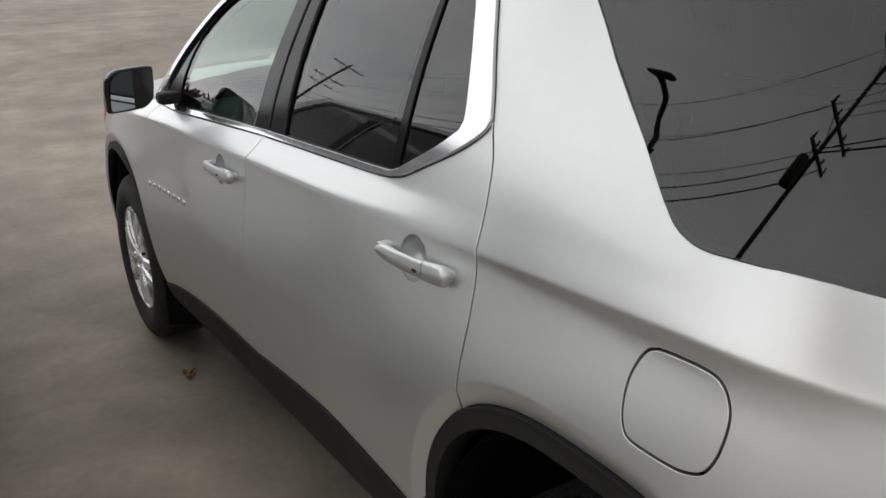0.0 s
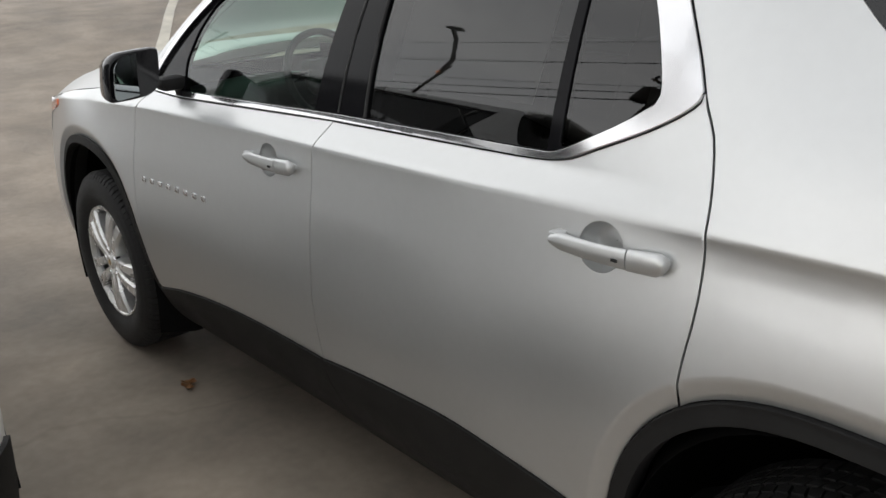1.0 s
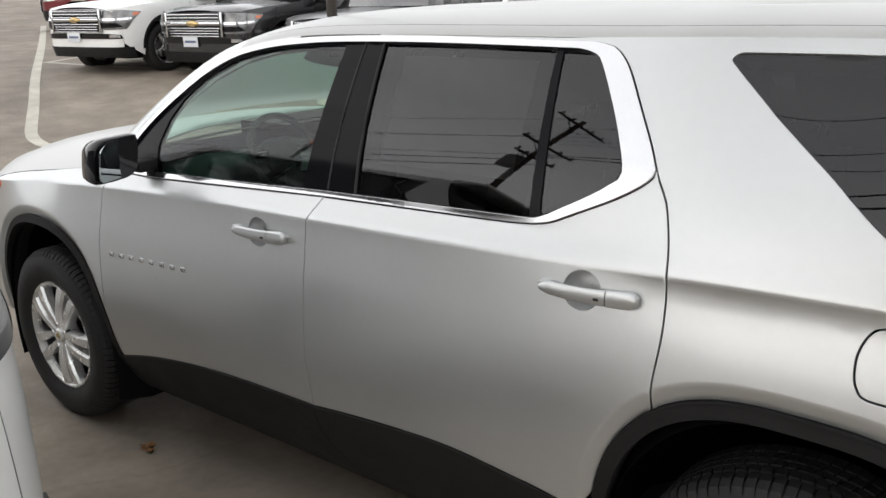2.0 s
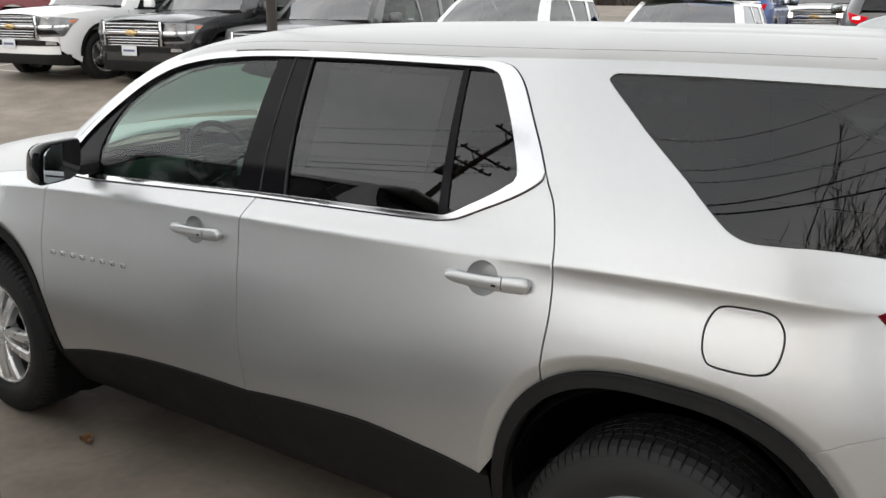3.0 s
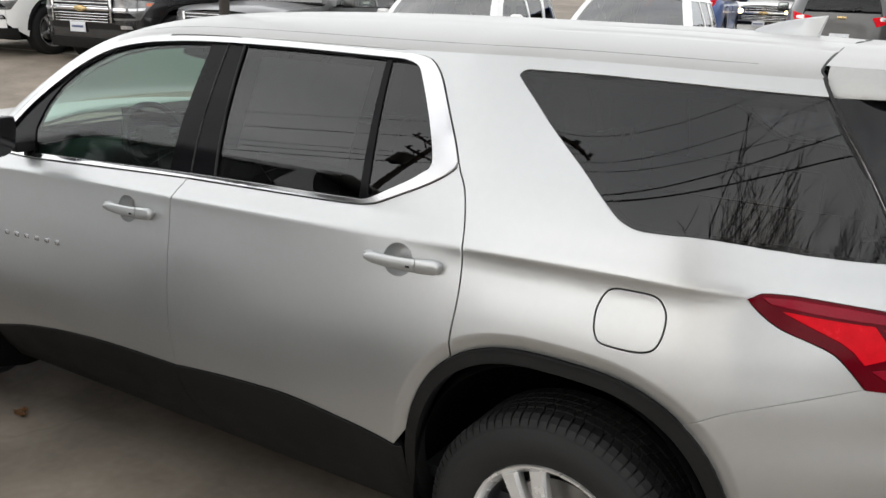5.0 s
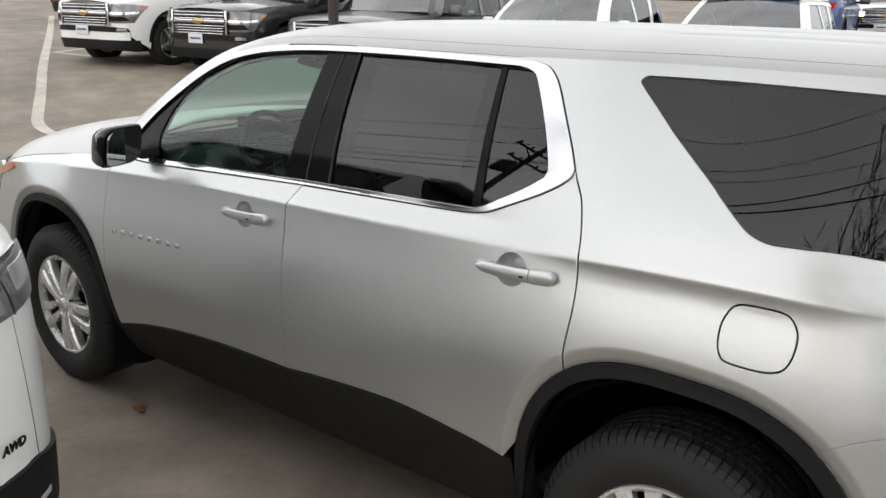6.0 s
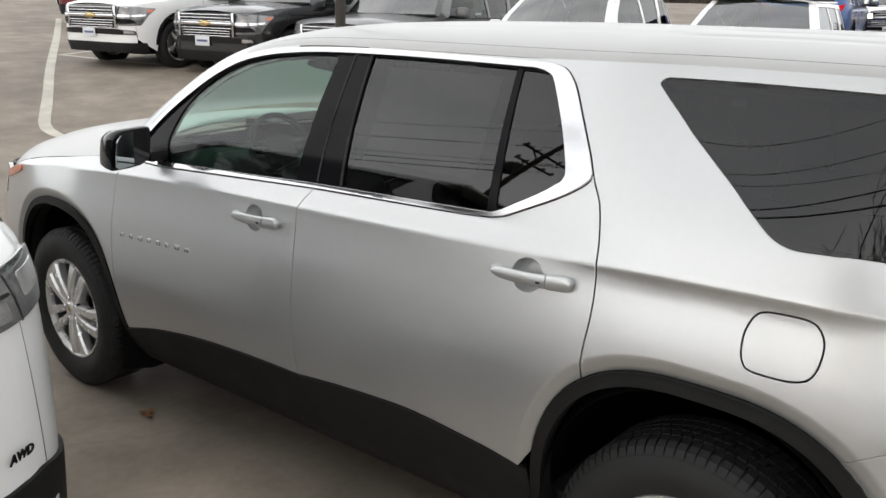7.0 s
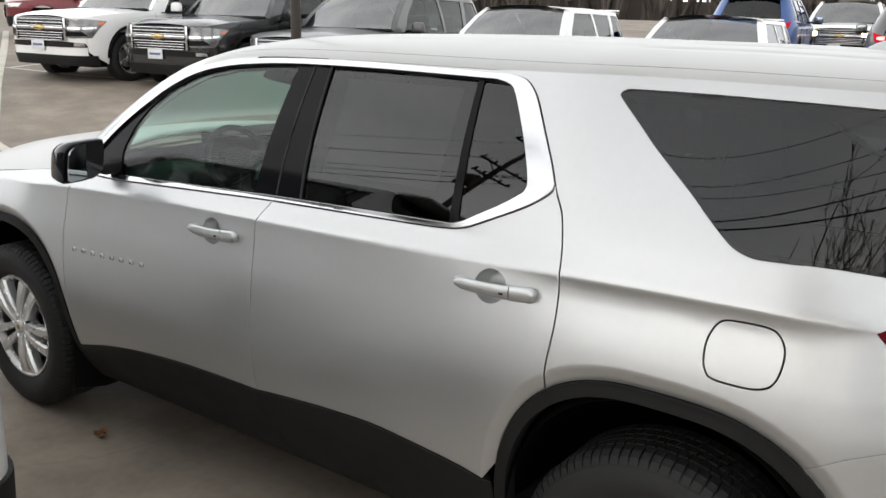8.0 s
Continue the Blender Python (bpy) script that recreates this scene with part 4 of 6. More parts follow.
# door mirror: a gloss black shell with its glass towards the tail
def mirror_ring(x, w, h, y=-0.078, z=1.285, n=20):
    return [(x + 0.02 * c * (1 if w > 0.05 else 0) - 0.16 * w * c, y + w * math.copysign(abs(c) ** 0.42, c) + (0.016 * s), z + h * math.copysign(abs(s) ** 0.42, s) + 0.16 * w * c) for c, s in ((math.cos(2 * math.pi * i / n), math.sin(2 * math.pi * i / n)) for i in range(n))]


door_mirror = part("door_mirror", loft([mirror_ring(0.735, 0.02, 0.02), mirror_ring(0.741, 0.055, 0.045), mirror_ring(0.768, 0.074, 0.066), mirror_ring(0.81, 0.082, 0.074), mirror_ring(0.850, 0.084, 0.076), mirror_ring(0.858, 0.080, 0.072)]), GLOSS, suv, "gloss black door mirror shell")
part("mirror_pane", loft([[(0.855 - 0.24 * (y + 0.075) + d, y, z) for x, y, z in mirror_ring(0.853, 0.072, 0.066)] for d in (-0.004, 0.006)]), MIRROR, door_mirror, "silvered mirror glass")
part("mirror_foot", block((0.07, 0.09, 0.045), (0.775, 0.075, 1.232), 0.015), PLASTIC, door_mirror, "black mirror foot")

# handles
for (cx, cz), door in zip(CUPS, (front_door, rear_door)):
    bowl = []
    for k in range(9):
        r = 1 - k / 8 * 0.985
        depth = 0.050 * (1 - r ** 7)
        bowl.append([Vector(body(cx + 0.0505 * r * math.cos(a), cz + 0.0485 * r * math.sin(a))) + Vector((0, depth, 0)) for a in (2 * math.pi * i / 28 for i in range(28))])
    bm = loft(bowl, ends=False, sharp=80)
    bmesh.ops.reverse_faces(bm, faces=bm.faces[:])
    part("handle_cup", bm, SILVER, door, "hollow behind the handle")
    x0, x1 = cx - 0.099, cx + 0.146

    def grip(first, last, swell=1.0):
        out = []
        for i in range(15):
            t = first + (last - first) * i / 14
            x = x0 + (x1 - x0) * t
            e = math.sin(math.pi * min(1, max(0, 0.06 + 0.88 * t)))
            ends = min(1, t / 0.10, (1 - t) / 0.06)
            lowz = cz - 0.001 + 0.006 * t - 0.004 * math.sin(math.pi * t)
            hh = (0.0165 + 0.0045 * t) * (0.45 + 0.55 * max(0, ends) ** 0.5) * swell
            out_y = 0.022 + 0.008 * e ** 0.7
            th = 0.008 + 0.007 * (1 - e) * 1.2
            ring = []
            for a in range(12):
                c, s = math.cos(2 * math.pi * a / 12), math.sin(2 * math.pi * a / 12)
                ring.append(Vector(body(x, lowz)) + Vector((0, -out_y + th * 0.9 * c + 0.008, hh * math.copysign(abs(s) ** 0.7, s))))
            out.append(ring)
        return loft(out, sharp=60)

    handle = part("door_handle", grip(0, 0.70), SILVER, door, "silver pull handle")
    part("handle_cap", grip(0.712, 1.0, 1.06), SILVER, handle)
    for t in (0.03, 0.93):
        p = Vector(body(x0 + (x1 - x0) * t, cz))
        part("handle_foot", block((0.030, 0.034, 0.020), (p.x, p.y - 0.006, p.z + 0.003), 0.006), SILVER, handle)
    p = Vector(body(cx + 0.052, cz))
    part("key_slot", block((0.013, 0.004, 0.006), (p.x, p.y - 0.030, p.z - 0.004), 0.001), SEAL, handle, "small black key slot")

# raised chrome name strip, as plain bars
for i in range(8):
    x = 0.592 + 0.0655 * i
    z = 0.880 + 0.003 * i
    p = Vector(body(x, z))
    part("name_bar", block((0.028, 0.005, 0.019), (p.x, p.y - 0.001, p.z), 0.002), CHROME, suv, "small chrome bar")
for i in range(8):
    p = Vector(body(s_at(4.02, 0.80) + 0.085 + 0.030 * i, 0.785 + 0.004 * i))
    part("tail_name_bar", block((0.008, 0.015, 0.020), p, 0.002), CHROME, suv, "small chrome bar")

# wheel wells
for spec, x in ((REAR_ARCH, 3.071), (FRONT_ARCH, 0.0)):
    well = []
    for y, grow in ((0.035, -0.038), (0.16, 0.01), (0.42, 0.01), (0.50, -0.04), (0.62, -0.20), (0.68, -0.34)):
        well.append([(px, y, pz) for px, pz in ring_of(spec[0], spec[1], spec[2] + grow, spec[3] + grow, 2.3, -20, 200, 30)])
    part("wheel_well", loft(well, ends=False, loop=False), DARK, suv, "black wheel well lining")
    part("well_wall", block((1.1, 0.02, 0.9), (spec[0], 0.69, 0.60), 0), DARK, suv)
    part("far_well_wall", block((1.0, 0.02, 0.98), (spec[0], 1.50, 0.64), 0), DARK, suv)


def wheel(parent, x, y, out, radius=0.392, rim=0.243, width=0.245, turn=0.0, spokes=5, twin=True, detail=True):
    """A tyre on a spoked alloy; out is -1 where its face looks to the left flank."""
    hub = part("wheel", lathe([(0.0, 0.012), (0.066, 0.012), (0.072, 0.02), (0.072, 0.06), (0.0, 0.06)], 24), ALLOY, parent, "alloy wheel with split silver spokes")
    hub.matrix_local = pose(x, y, radius - 0.006, 0, turn, 0 if out < 0 else 180)
    w, r = width, radius
    prof = [(rim - 0.004, 0.020), (rim + 0.012, 0.006), (rim + 0.030, -0.004), (rim + 0.065, -0.011), (r - 0.060, -0.010), (r - 0.034, -0.002), (r - 0.028, 0.000), (r - 0.012, 0.014), (r - 0.003, 0.030)]
    if detail:
        prof = [(rim - 0.004, 0.020), (rim + 0.010, 0.008), (rim + 0.016, 0.006), (rim + 0.024, -0.003), (rim + 0.060, -0.012), (r - 0.058, -0.012), (r - 0.054, -0.0095), (r - 0.036, -0.004), (r - 0.031, -0.001), (r - 0.016, 0.016), (r - 0.009, 0.032), (r - 0.008, w - 0.03)]
    else:
        for g in (0.070, 0.112, 0.150, 0.188):
            prof += [(r, g - 0.006), (r - 0.008, g - 0.004), (r - 0.008, g + 0.004), (r, g + 0.006)]
    prof += [(r - 0.003, w - 0.02), (r - 0.03, w), (rim + 0.02, w - 0.01), (rim - 0.004, w - 0.02)]
    part("tyre", lathe(prof, 72 if detail else 40), RUBBER, hub, "black tyre")
    if detail:
        # tread blocks in five rows, cut across at a slant
        verts, faces = [], []
        for y0, y1, count, skew, shift in ((0.030, 0.066, 84, 0.010, 0.0), (0.074, 0.104, 84, 0.016, 0.4), (0.111, 0.137, 84, -0.012, 0.1), (0.144, 0.174, 84, -0.016, 0.6), (0.182, 0.218, 84, -0.010, 0.3)):
            for i in range(count):
                a0, a1 = 2 * math.pi * (i + shift + 0.06) / count, 2 * math.pi * (i + shift + 0.84 + 0.08 * (i % 3 == 0)) / count
                base = len(verts)
                rows = ((r - 0.028, 0.0005, 0), (r - 0.010, 0.012, 0), (r + 0.001, 0.032, 0), (r + 0.001, y1, 1)) if y0 < 0.05 else ((r - 0.009, y0 - 0.001, 0), (r + 0.001, y0, 0), (r + 0.001, y1, 1), (r - 0.009, y1 + 0.001, 1))
                for a in (a0, a1):
                    for rr, yy, lean in rows:
                        verts.append((rr * math.cos(a + skew * lean), yy, rr * math.sin(a + skew * lean)))
                    verts.append(((r - 0.014) * math.cos(a), (y0 + y1) / 2, (r - 0.014) * math.sin(a)))
                for k in range(3):
                    faces.append([base + k, base + k + 1, base + 6 + k, base + 5 + k])
                faces += [[base + 4, base + 3, base + 2, base + 1, base], [base + 5, base + 6, base + 7, base + 8, base + 9], [base + 3, base + 4, base + 9, base + 8]]
        tagged(part("tread", mesh_of("tread", verts, faces, RUBBER, smooth=False), RUBBER, hub), kind="stuff")
    part("barrel", lathe([(rim - 0.060, 0.20), (rim - 0.030, 0.10), (rim - 0.022, 0.06), (rim - 0.026, 0.035), (rim - 0.020, 0.024)], 48), ALLOY_DARK, hub, "dark inner barrel of the rim")
    part("rim", lathe([(rim - 0.024, 0.030), (rim - 0.014, 0.018), (rim - 0.006, 0.008), (rim + 0.002, 0.006), (rim + 0.004, 0.014), (rim + 0.002, 0.20), (rim - 0.06, 0.21)], 56), ALLOY, hub, "silver alloy rim")
    part("brake_disc", lathe([(0.05, 0.10), (0.165, 0.10), (0.165, 0.125), (0.05, 0.125)], 40), STEEL, hub, "grey steel brake disc")
    part("barrel_back", lathe([(0.0, 0.17), (rim - 0.02, 0.17)], 32), DARK, hub)
    for i in range(spokes):
        a = 2 * math.pi * i / spokes
        for lean in ((-1, 1) if twin else (0,)):
            rows = []
            for k in range(7):
                t = k / 6
                rr = 0.034 + (rim - 0.018 - 0.034) * t
                off = lean * (0.021 + 0.025 * t ** 1.1)
                half = (0.0150 + 0.0110 * t) if twin else (0.030 - 0.004 * t)
                face = 0.008 - 0.002 * t - 0.010 * math.sin(math.pi * t)
                ring = []
                for px, py in ((-half, face + 0.012), (-half * 0.75, face), (half * 0.75, face), (half, face + 0.012), (half * 0.7, face + 0.05), (-half * 0.7, face + 0.05)):
                    ring.append(((rr * math.cos(a) - (off + px) * math.sin(a)), py, (rr * math.sin(a) + (off + px) * math.cos(a))))
                rows.append(ring)
            part("spoke", loft(rows, sharp=30), ALLOY, hub, "silver machined spoke")
        if detail:
            b = a + math.pi / spokes
            part("nut_pocket", lathe([(0.0, 0.0035), (0.017, 0.0035), (0.0175, 0.006), (0.0175, 0.02)], 12, at=(0.058 * math.cos(b), 0.004, 0.058 * math.sin(b))), PLASTIC, hub, "dark lug nut pocket")
            part("lug_nut", lathe([(0.0, -0.004), (0.008, -0.004), (0.010, 0.0), (0.010, 0.02)], 6, at=(0.056 * math.cos(b), 0.004, 0.056 * math.sin(b))), CHROME, hub, "chrome lug nut")
    part("centre_cap", lathe([(0.0, -0.002), (0.026, -0.002), (0.032, 0.004), (0.033, 0.02)], 24), ALLOY, hub, "silver centre cap")
    part("emblem_disc", lathe([(0.0, -0.004), (0.014, -0.003), (0.016, 0.0)], 12), GOLD, hub, "gold emblem on the cap")
    return hub


wheel(suv, -0.01, 0.032, -1, turn=8)
wheel(suv, 3.118, 0.060, -1, turn=31)
wheel(suv, 0.0, 1.95, 1, detail=False)
wheel(suv, 3.071, 1.95, 1, detail=False)

# cabin
part("cabin_floor", block((3.6, 1.66, 0.04), (1.9, 1.0, 0.42), 0), TRIM, suv, "dark carpet")
part("underbody", block((4.6, 1.5, 0.10), (1.6, 1.0, 0.33), 0.02), DARK, suv)
part("headliner", loft([[(x, y, Vector(roof(x, v)).z - 0.045) for v, y in ((0.30, 0.46), (0.5, 0.6), (1, 1.0), (1.5, 1.4), (1.7, 1.54))] for x in (1.15, 1.6, 2.2, 2.9, 3.5)], ends=False, loop=False), LINER, suv, "pale roof lining")
part("firewall", block((0.05, 1.5, 0.8), (0.30, 1.0, 0.80), 0.01), DARK, suv)
dash = []
for y in (0.22, 0.30, 0.5, 0.8, 1.0, 1.3, 1.6, 1.78):
    hump = 0.05 * math.exp(-(((y - 0.55) / 0.18) ** 2))
    dash.append([(0.32, y, 0.70), (0.32, y, 1.13), (0.55, y, 1.165 + hump * 0.5), (0.78, y, 1.135 + hump), (0.84, y, 1.09 + hump), (0.80, y, 0.95), (0.86, y, 0.80), (0.70, y, 0.62)])
part("dashboard", loft(dash, sharp=50), TRIM, suv, "dark dashboard")
part("instrument_hood", block((0.20, 0.36, 0.10), (0.80, 0.56, 1.15), 0.04, 4), TRIM, suv)
steer = lathe([(0.160 + 0.013 * math.cos(a), 0.014 * math.sin(a)) for a in (2 * math.pi * i / 10 for i in range(10))], 40, "x", closed=True)
steer.transform(pose(0.97, 0.57, 1.215, 0, -24, 0))
wheel_part = part("steering_wheel", steer, TRIM, suv, "dark steering wheel")
part("steering_hub", block((0.05, 0.17, 0.13), (0.955, 0.57, 1.215), 0.03, 3, Euler((0, radians(-24), 0)).to_matrix().to_4x4()), TRIM, wheel_part)
for dy, dz in ((-0.10, 0.01), (0.10, 0.01), (0, -0.10)):
    part("steering_spoke", block((0.022, 0.14 if dy else 0.05, 0.04 if dy else 0.14), (0.96 - 0.4 * dz, 0.57 + dy, 1.215 + dz), 0.01), CHROME if dy else TRIM, wheel_part, "silver spoke" if dy else "")


def seat(x, y, w=0.50, z=0.62, high=0.70):
    cushion = block((0.52, w, 0.20), (x, y, z), 0.06, 4)
    back_rest = block((0.16, w, high), (x + 0.31, y, z + high / 2 + 0.02), 0.06, 4, Euler((0, radians(14), 0)).to_matrix().to_4x4(), taper=(0.8, 0.82))
    head = block((0.10, 0.27, 0.19), (x + 0.43, y, z + high + 0.15), 0.045, 4)
    base = part("seat", cushion, CLOTH, suv, "dark cloth seat")
    part("backrest", back_rest, CLOTH, base)
    part("headrest", head, CLOTH, base)
    for d in (-0.05, 0.05):
        part("headrest_post", rod([(x + 0.42, y + d, z + high), (x + 0.43, y + d, z + high + 0.08)], 0.006, 6), CHROME, base)


for x, y in ((1.42, 0.56), (1.42, 1.44), (2.32, 0.58), (2.32, 1.42)):
    seat(x, y)
part("console", block((0.95, 0.26, 0.36), (1.15, 1.0, 0.66), 0.05, 3), TRIM, suv)
for y in (0.15, 1.85):
    part("door_card", block((1.05, 0.05, 0.62), (1.15, y, 0.86), 0.02), TRIM, suv, "dark door lining")
    part("door_card", block((0.88, 0.05, 0.66), (2.14, y, 0.89), 0.02), TRIM, suv, "dark door lining")
    part("cargo_card", block((0.7, 0.05, 0.23), (3.10, y + (0.12 if y < 1 else -0.12), 1.125), 0.02), TRIM, suv, "dark cargo lining")
    part("belt_pillar", block((0.12, 0.05, 0.52), (1.72, y + (0.14 if y < 1 else -0.14), 1.44), 0.02, 2, Euler((radians(-24 if y < 1 else 24), 0, 0)).to_matrix().to_4x4()), TRIM, suv)
    part("rear_pillar", block((0.34, 0.05, 0.50), (2.72, y + (0.15 if y < 1 else -0.15), 1.46), 0.02, 2, Euler((radians(-24 if y < 1 else 24), 0, 0)).to_matrix().to_4x4()), TRIM, suv)
part("price_sheet", block((0.46, 0.003, 0.32), (2.10, 0.225, 1.49), 0, 1, Euler((radians(-24), 0, 0)).to_matrix().to_4x4()), PAPER, suv, "white price sheet behind the rear door glass")
mirror_in = part("inside_mirror", block((0.03, 0.24, 0.07), (0.93, 1.0, 1.60), 0.014, 3), TRIM, suv)

# ---- ground ----
SLOPE = 0.047


def ground_z(x, y):
    """The lot is level round the silver car and rises gently towards the far row."""
    d = (x - 1.2) * -0.80 + (y - 1.0) * 0.60
    far = max(0.0, d - 2.2)
    return SLOPE * (far * far / (far + 1.6) if far < 40 else 38.5) + 0.24 * smooth(5.2, 9.5, far)


gm = material("asphalt", (0.256, 0.215, 0.172), 0.72, 0.0, 0.0, 0.24, 1.3, 0.6, 260.0)
# old stains, pale dust and a few thin cracks
gn, gl = gm.node_tree.nodes, gm.node_tree.links
skin_in = gn["Principled BSDF"].inputs["Base Color"]
first = skin_in.links[0].from_socket
at_ = gn.new("ShaderNodeTexCoord").outputs["Object"]
stain, dust, bend, crack = gn.new("ShaderNodeTexNoise"), gn.new("ShaderNodeTexNoise"), gn.new("ShaderNodeTexNoise"), gn.new("ShaderNodeTexVoronoi")
stain.inputs["Scale"].default_value, stain.inputs["Detail"].default_value = 0.55, 5
dust.inputs["Scale"].default_value, dust.inputs["Detail"].default_value = 2.3, 6
bend.inputs["Scale"].default_value, bend.inputs["Detail"].default_value = 0.8, 4
crack.feature = "DISTANCE_TO_EDGE"
crack.inputs["Scale"].default_value = 0.15
warp = gn.new("ShaderNodeVectorMath")
warp.operation = "MULTIPLY_ADD"
warp.inputs[1].default_value = (1.6, 1.6, 0)
gl.new(at_, stain.inputs["Vector"]), gl.new(at_, dust.inputs["Vector"]), gl.new(at_, bend.inputs["Vector"])
gl.new(bend.outputs["Color"], warp.inputs[0]), gl.new(at_, warp.inputs[2]), gl.new(warp.outputs["Vector"], crack.inputs["Vector"])


def spread_of(socket, a, b, low, high):
    r = gn.new("ShaderNodeMapRange")
    r.inputs["From Min"].default_value, r.inputs["From Max"].default_value = a, b
    r.inputs["To Min"].default_value, r.inputs["To Max"].default_value = low, high
    gl.new(socket, r.inputs["Value"])
    return r.outputs["Result"]


last = first
for factor in (spread_of(stain.outputs["Fac"], 0.36, 0.62, 0.82, 1.12), spread_of(dust.outputs["Fac"], 0.40, 0.66, 0.88, 1.14), spread_of(crack.outputs["Distance"], 0.0, 0.0030, 0.88, 1.0)):
    times = gn.new("ShaderNodeVectorMath")
    times.operation = "SCALE"
    gl.new(last, times.inputs[0]), gl.new(factor, times.inputs["Scale"])
    last = times.outputs["Vector"]
gl.new(last, skin_in)
ground_verts, ground_faces = [], []
gx = sorted(set([-2000, -600, -200, -100, -60] + [-40 + i for i in range(81)] + [60, 100, 200, 600, 2000]))
for x in gx:
    for y in gx:
        ground_verts.append((x, y, ground_z(x, y)))
m_ = len(gx)
for i in range(m_ - 1):
    for j in range(m_ - 1):
        a = i * m_ + j
        ground_faces.append([a, a + m_, a + m_ + 1, a + 1])
ground = tagged(new("ground", mesh_of("ground", ground_verts, ground_faces, gm)), "worn grey asphalt of a sales lot", "ground", kind="structure")

# ---- other vehicles ----
def vehicle(name, m, label, paint, bumper_top=0.62, L=4.6, W=1.85, H=1.68, nose=0.98, cowl=1.10, belt=1.06, cowl_x=1.25, top_x=2.05, tail_x=0.25, hub=0.36, axles=(0.90, 3.60), boxy=0.35, group="", face="crossover", dark_rear=True, sill=PLASTIC, lights=False, tail="plain", fine_step=0.12, clad=0.42, glass_back=(0.08, 0.42)):
    """A parked car, its nose at the local origin and its tail along +x; each panel is laid on one wrapped flank surface."""
    car = thing(name, m, label, "car", group)
    c, lf = 0.75, 0.75
    nose_x = spline([(0.2, 0.06), (0.45, 0.0), (0.8, 0.0), (nose, 0.05), (cowl + 0.1, 0.25)])
    over = [(belt + 0.12, L - 0.25)] if tail == "smoke" else []
    rear_x = spline([(0.2, L - 0.06), (0.5, L), (0.85, L - 0.01), (belt, L - 0.04)] + over + [(H - 0.1, L - tail_x - 0.12), (H, L - tail_x - 0.18)])
    over = [(belt + 0.12, W / 2 - 0.10)] if tail == "smoke" else []
    half = spline([(0.2, W / 2 - 0.06), (0.45, W / 2 - 0.01), (0.75, W / 2), (belt - 0.1, W / 2 - 0.01), (belt, W / 2 - 0.03)] + over + [(H - 0.10, W / 2 - 0.24), (H, W / 2 - 0.30)])
    end_u = c - lf * math.pi / 2
    tail_u = (L - c) + lf * math.pi / 2

    def skin(u, z):
        if u < c:
            a = (c - u) / lf
            x, w = c - (c - nose_x(z)) * math.sin(a), math.cos(a)
            w = math.copysign(abs(w) ** boxy, w)
        elif u > L - c:
            a = (u - (L - c)) / lf
            x, w = (L - c) + (rear_x(z) - (L - c)) * math.sin(a), math.cos(a)
            w = math.copysign(abs(w) ** 0.42, w)
        else:
            x, w = u, 1
        return x, -half(z) * w, z

    def on(x, z):
        if x < c:
            return c - lf * math.asin(min(1, (c - x) / (c - nose_x(z)))), z
        if x > L - c:
            return (L - c) + lf * math.asin(min(1, (x - (L - c)) / (rear_x(z) - (L - c)))), z
        return x, z

    def both(pname, outline, mat, text="", parent=car, **k):
        for side in (False, True):
            def other(u, z):
                x, y, zz = skin(u, z)
                return x, y + 1, zz
            ob = panel(pname, outline, other, mat, parent, text, flip=side, **{"step": fine_step, "gap": 0.002, **k})
            ob.data.transform(Matrix.Translation((0, -1, 0)))

    r = hub + 0.075
    arches = [[(ax + r * math.cos(t), hub + (r + 0.015) * math.sin(t)) for t in (math.pi * i / 14 for i in range(15))] for ax in axles]
    roof_z = H - 0.07
    hood_line = [(0.16, nose), (0.5, nose + (cowl - nose) * 0.45), (cowl_x * 0.8, cowl - 0.012), (cowl_x + 0.05, cowl + 0.02)]
    pillar_top = [(cowl_x + (top_x - cowl_x) * t, cowl + 0.02 + (roof_z - cowl - 0.02) * (1 - (1 - t) ** 1.25)) for t in (0.33, 0.66, 1.0)]
    tail_line = [(L - tail_x - 0.18, roof_z), (L - 0.12, belt + 0.05), (L - 0.08, 0.62)]
    if tail == "smoke":
        tail_line[1:2] = [(L - 0.34, belt + 0.12), (L - 0.20, belt + 0.05), (L - 0.12, belt)]
    low = 0.30
    side_outline = [on(0.16, 0.50)] + [on(*p) for p in hood_line] + pillar_top + [on(*p) for p in tail_line] + [on(L - 0.16, 0.46)] + [(axles[1] + r + 0.02, low)] + arches[1] + [(axles[1] - r - 0.02, low), (axles[0] + r + 0.02, low)] + arches[0] + [(axles[0] - r - 0.02, low)]
    b = belt + 0.005
    win_top = roof_z - 0.045
    mid = (cowl_x + L) / 2 - 0.15
    front_win = [(cowl_x + 0.32, b), (mid - 0.04, b + 0.005), (mid - 0.02, win_top), (top_x + 0.12, win_top), (cowl_x + 0.32 + (top_x - cowl_x) * 0.35, (b + win_top) / 2 + 0.04)]
    g0, g1 = glass_back
    rear_win = [(mid + 0.04, b + 0.005), (axles[1] + g0 - 0.13, b + 0.012), (axles[1] + g0 + 0.04, win_top - 0.01), (mid + 0.06, win_top)]
    cargo_win = [(axles[1] + g0, b + 0.03), (L - g1, b + 0.05), (L - tail_x - g1 - 0.06, win_top - 0.02), (axles[1] + g0 + 0.17, win_top - 0.012)]
    holes = [front_win, rear_win, [on(*p) for p in cargo_win]]
    both("body_side", side_outline, paint, holes=holes, depth=0.03)
    if tail == "smoke":
        hull = [front_win[0], (axles[1] + g0, b + 0.012), cargo_win[1], cargo_win[2], (mid, win_top), front_win[3], front_win[4]]
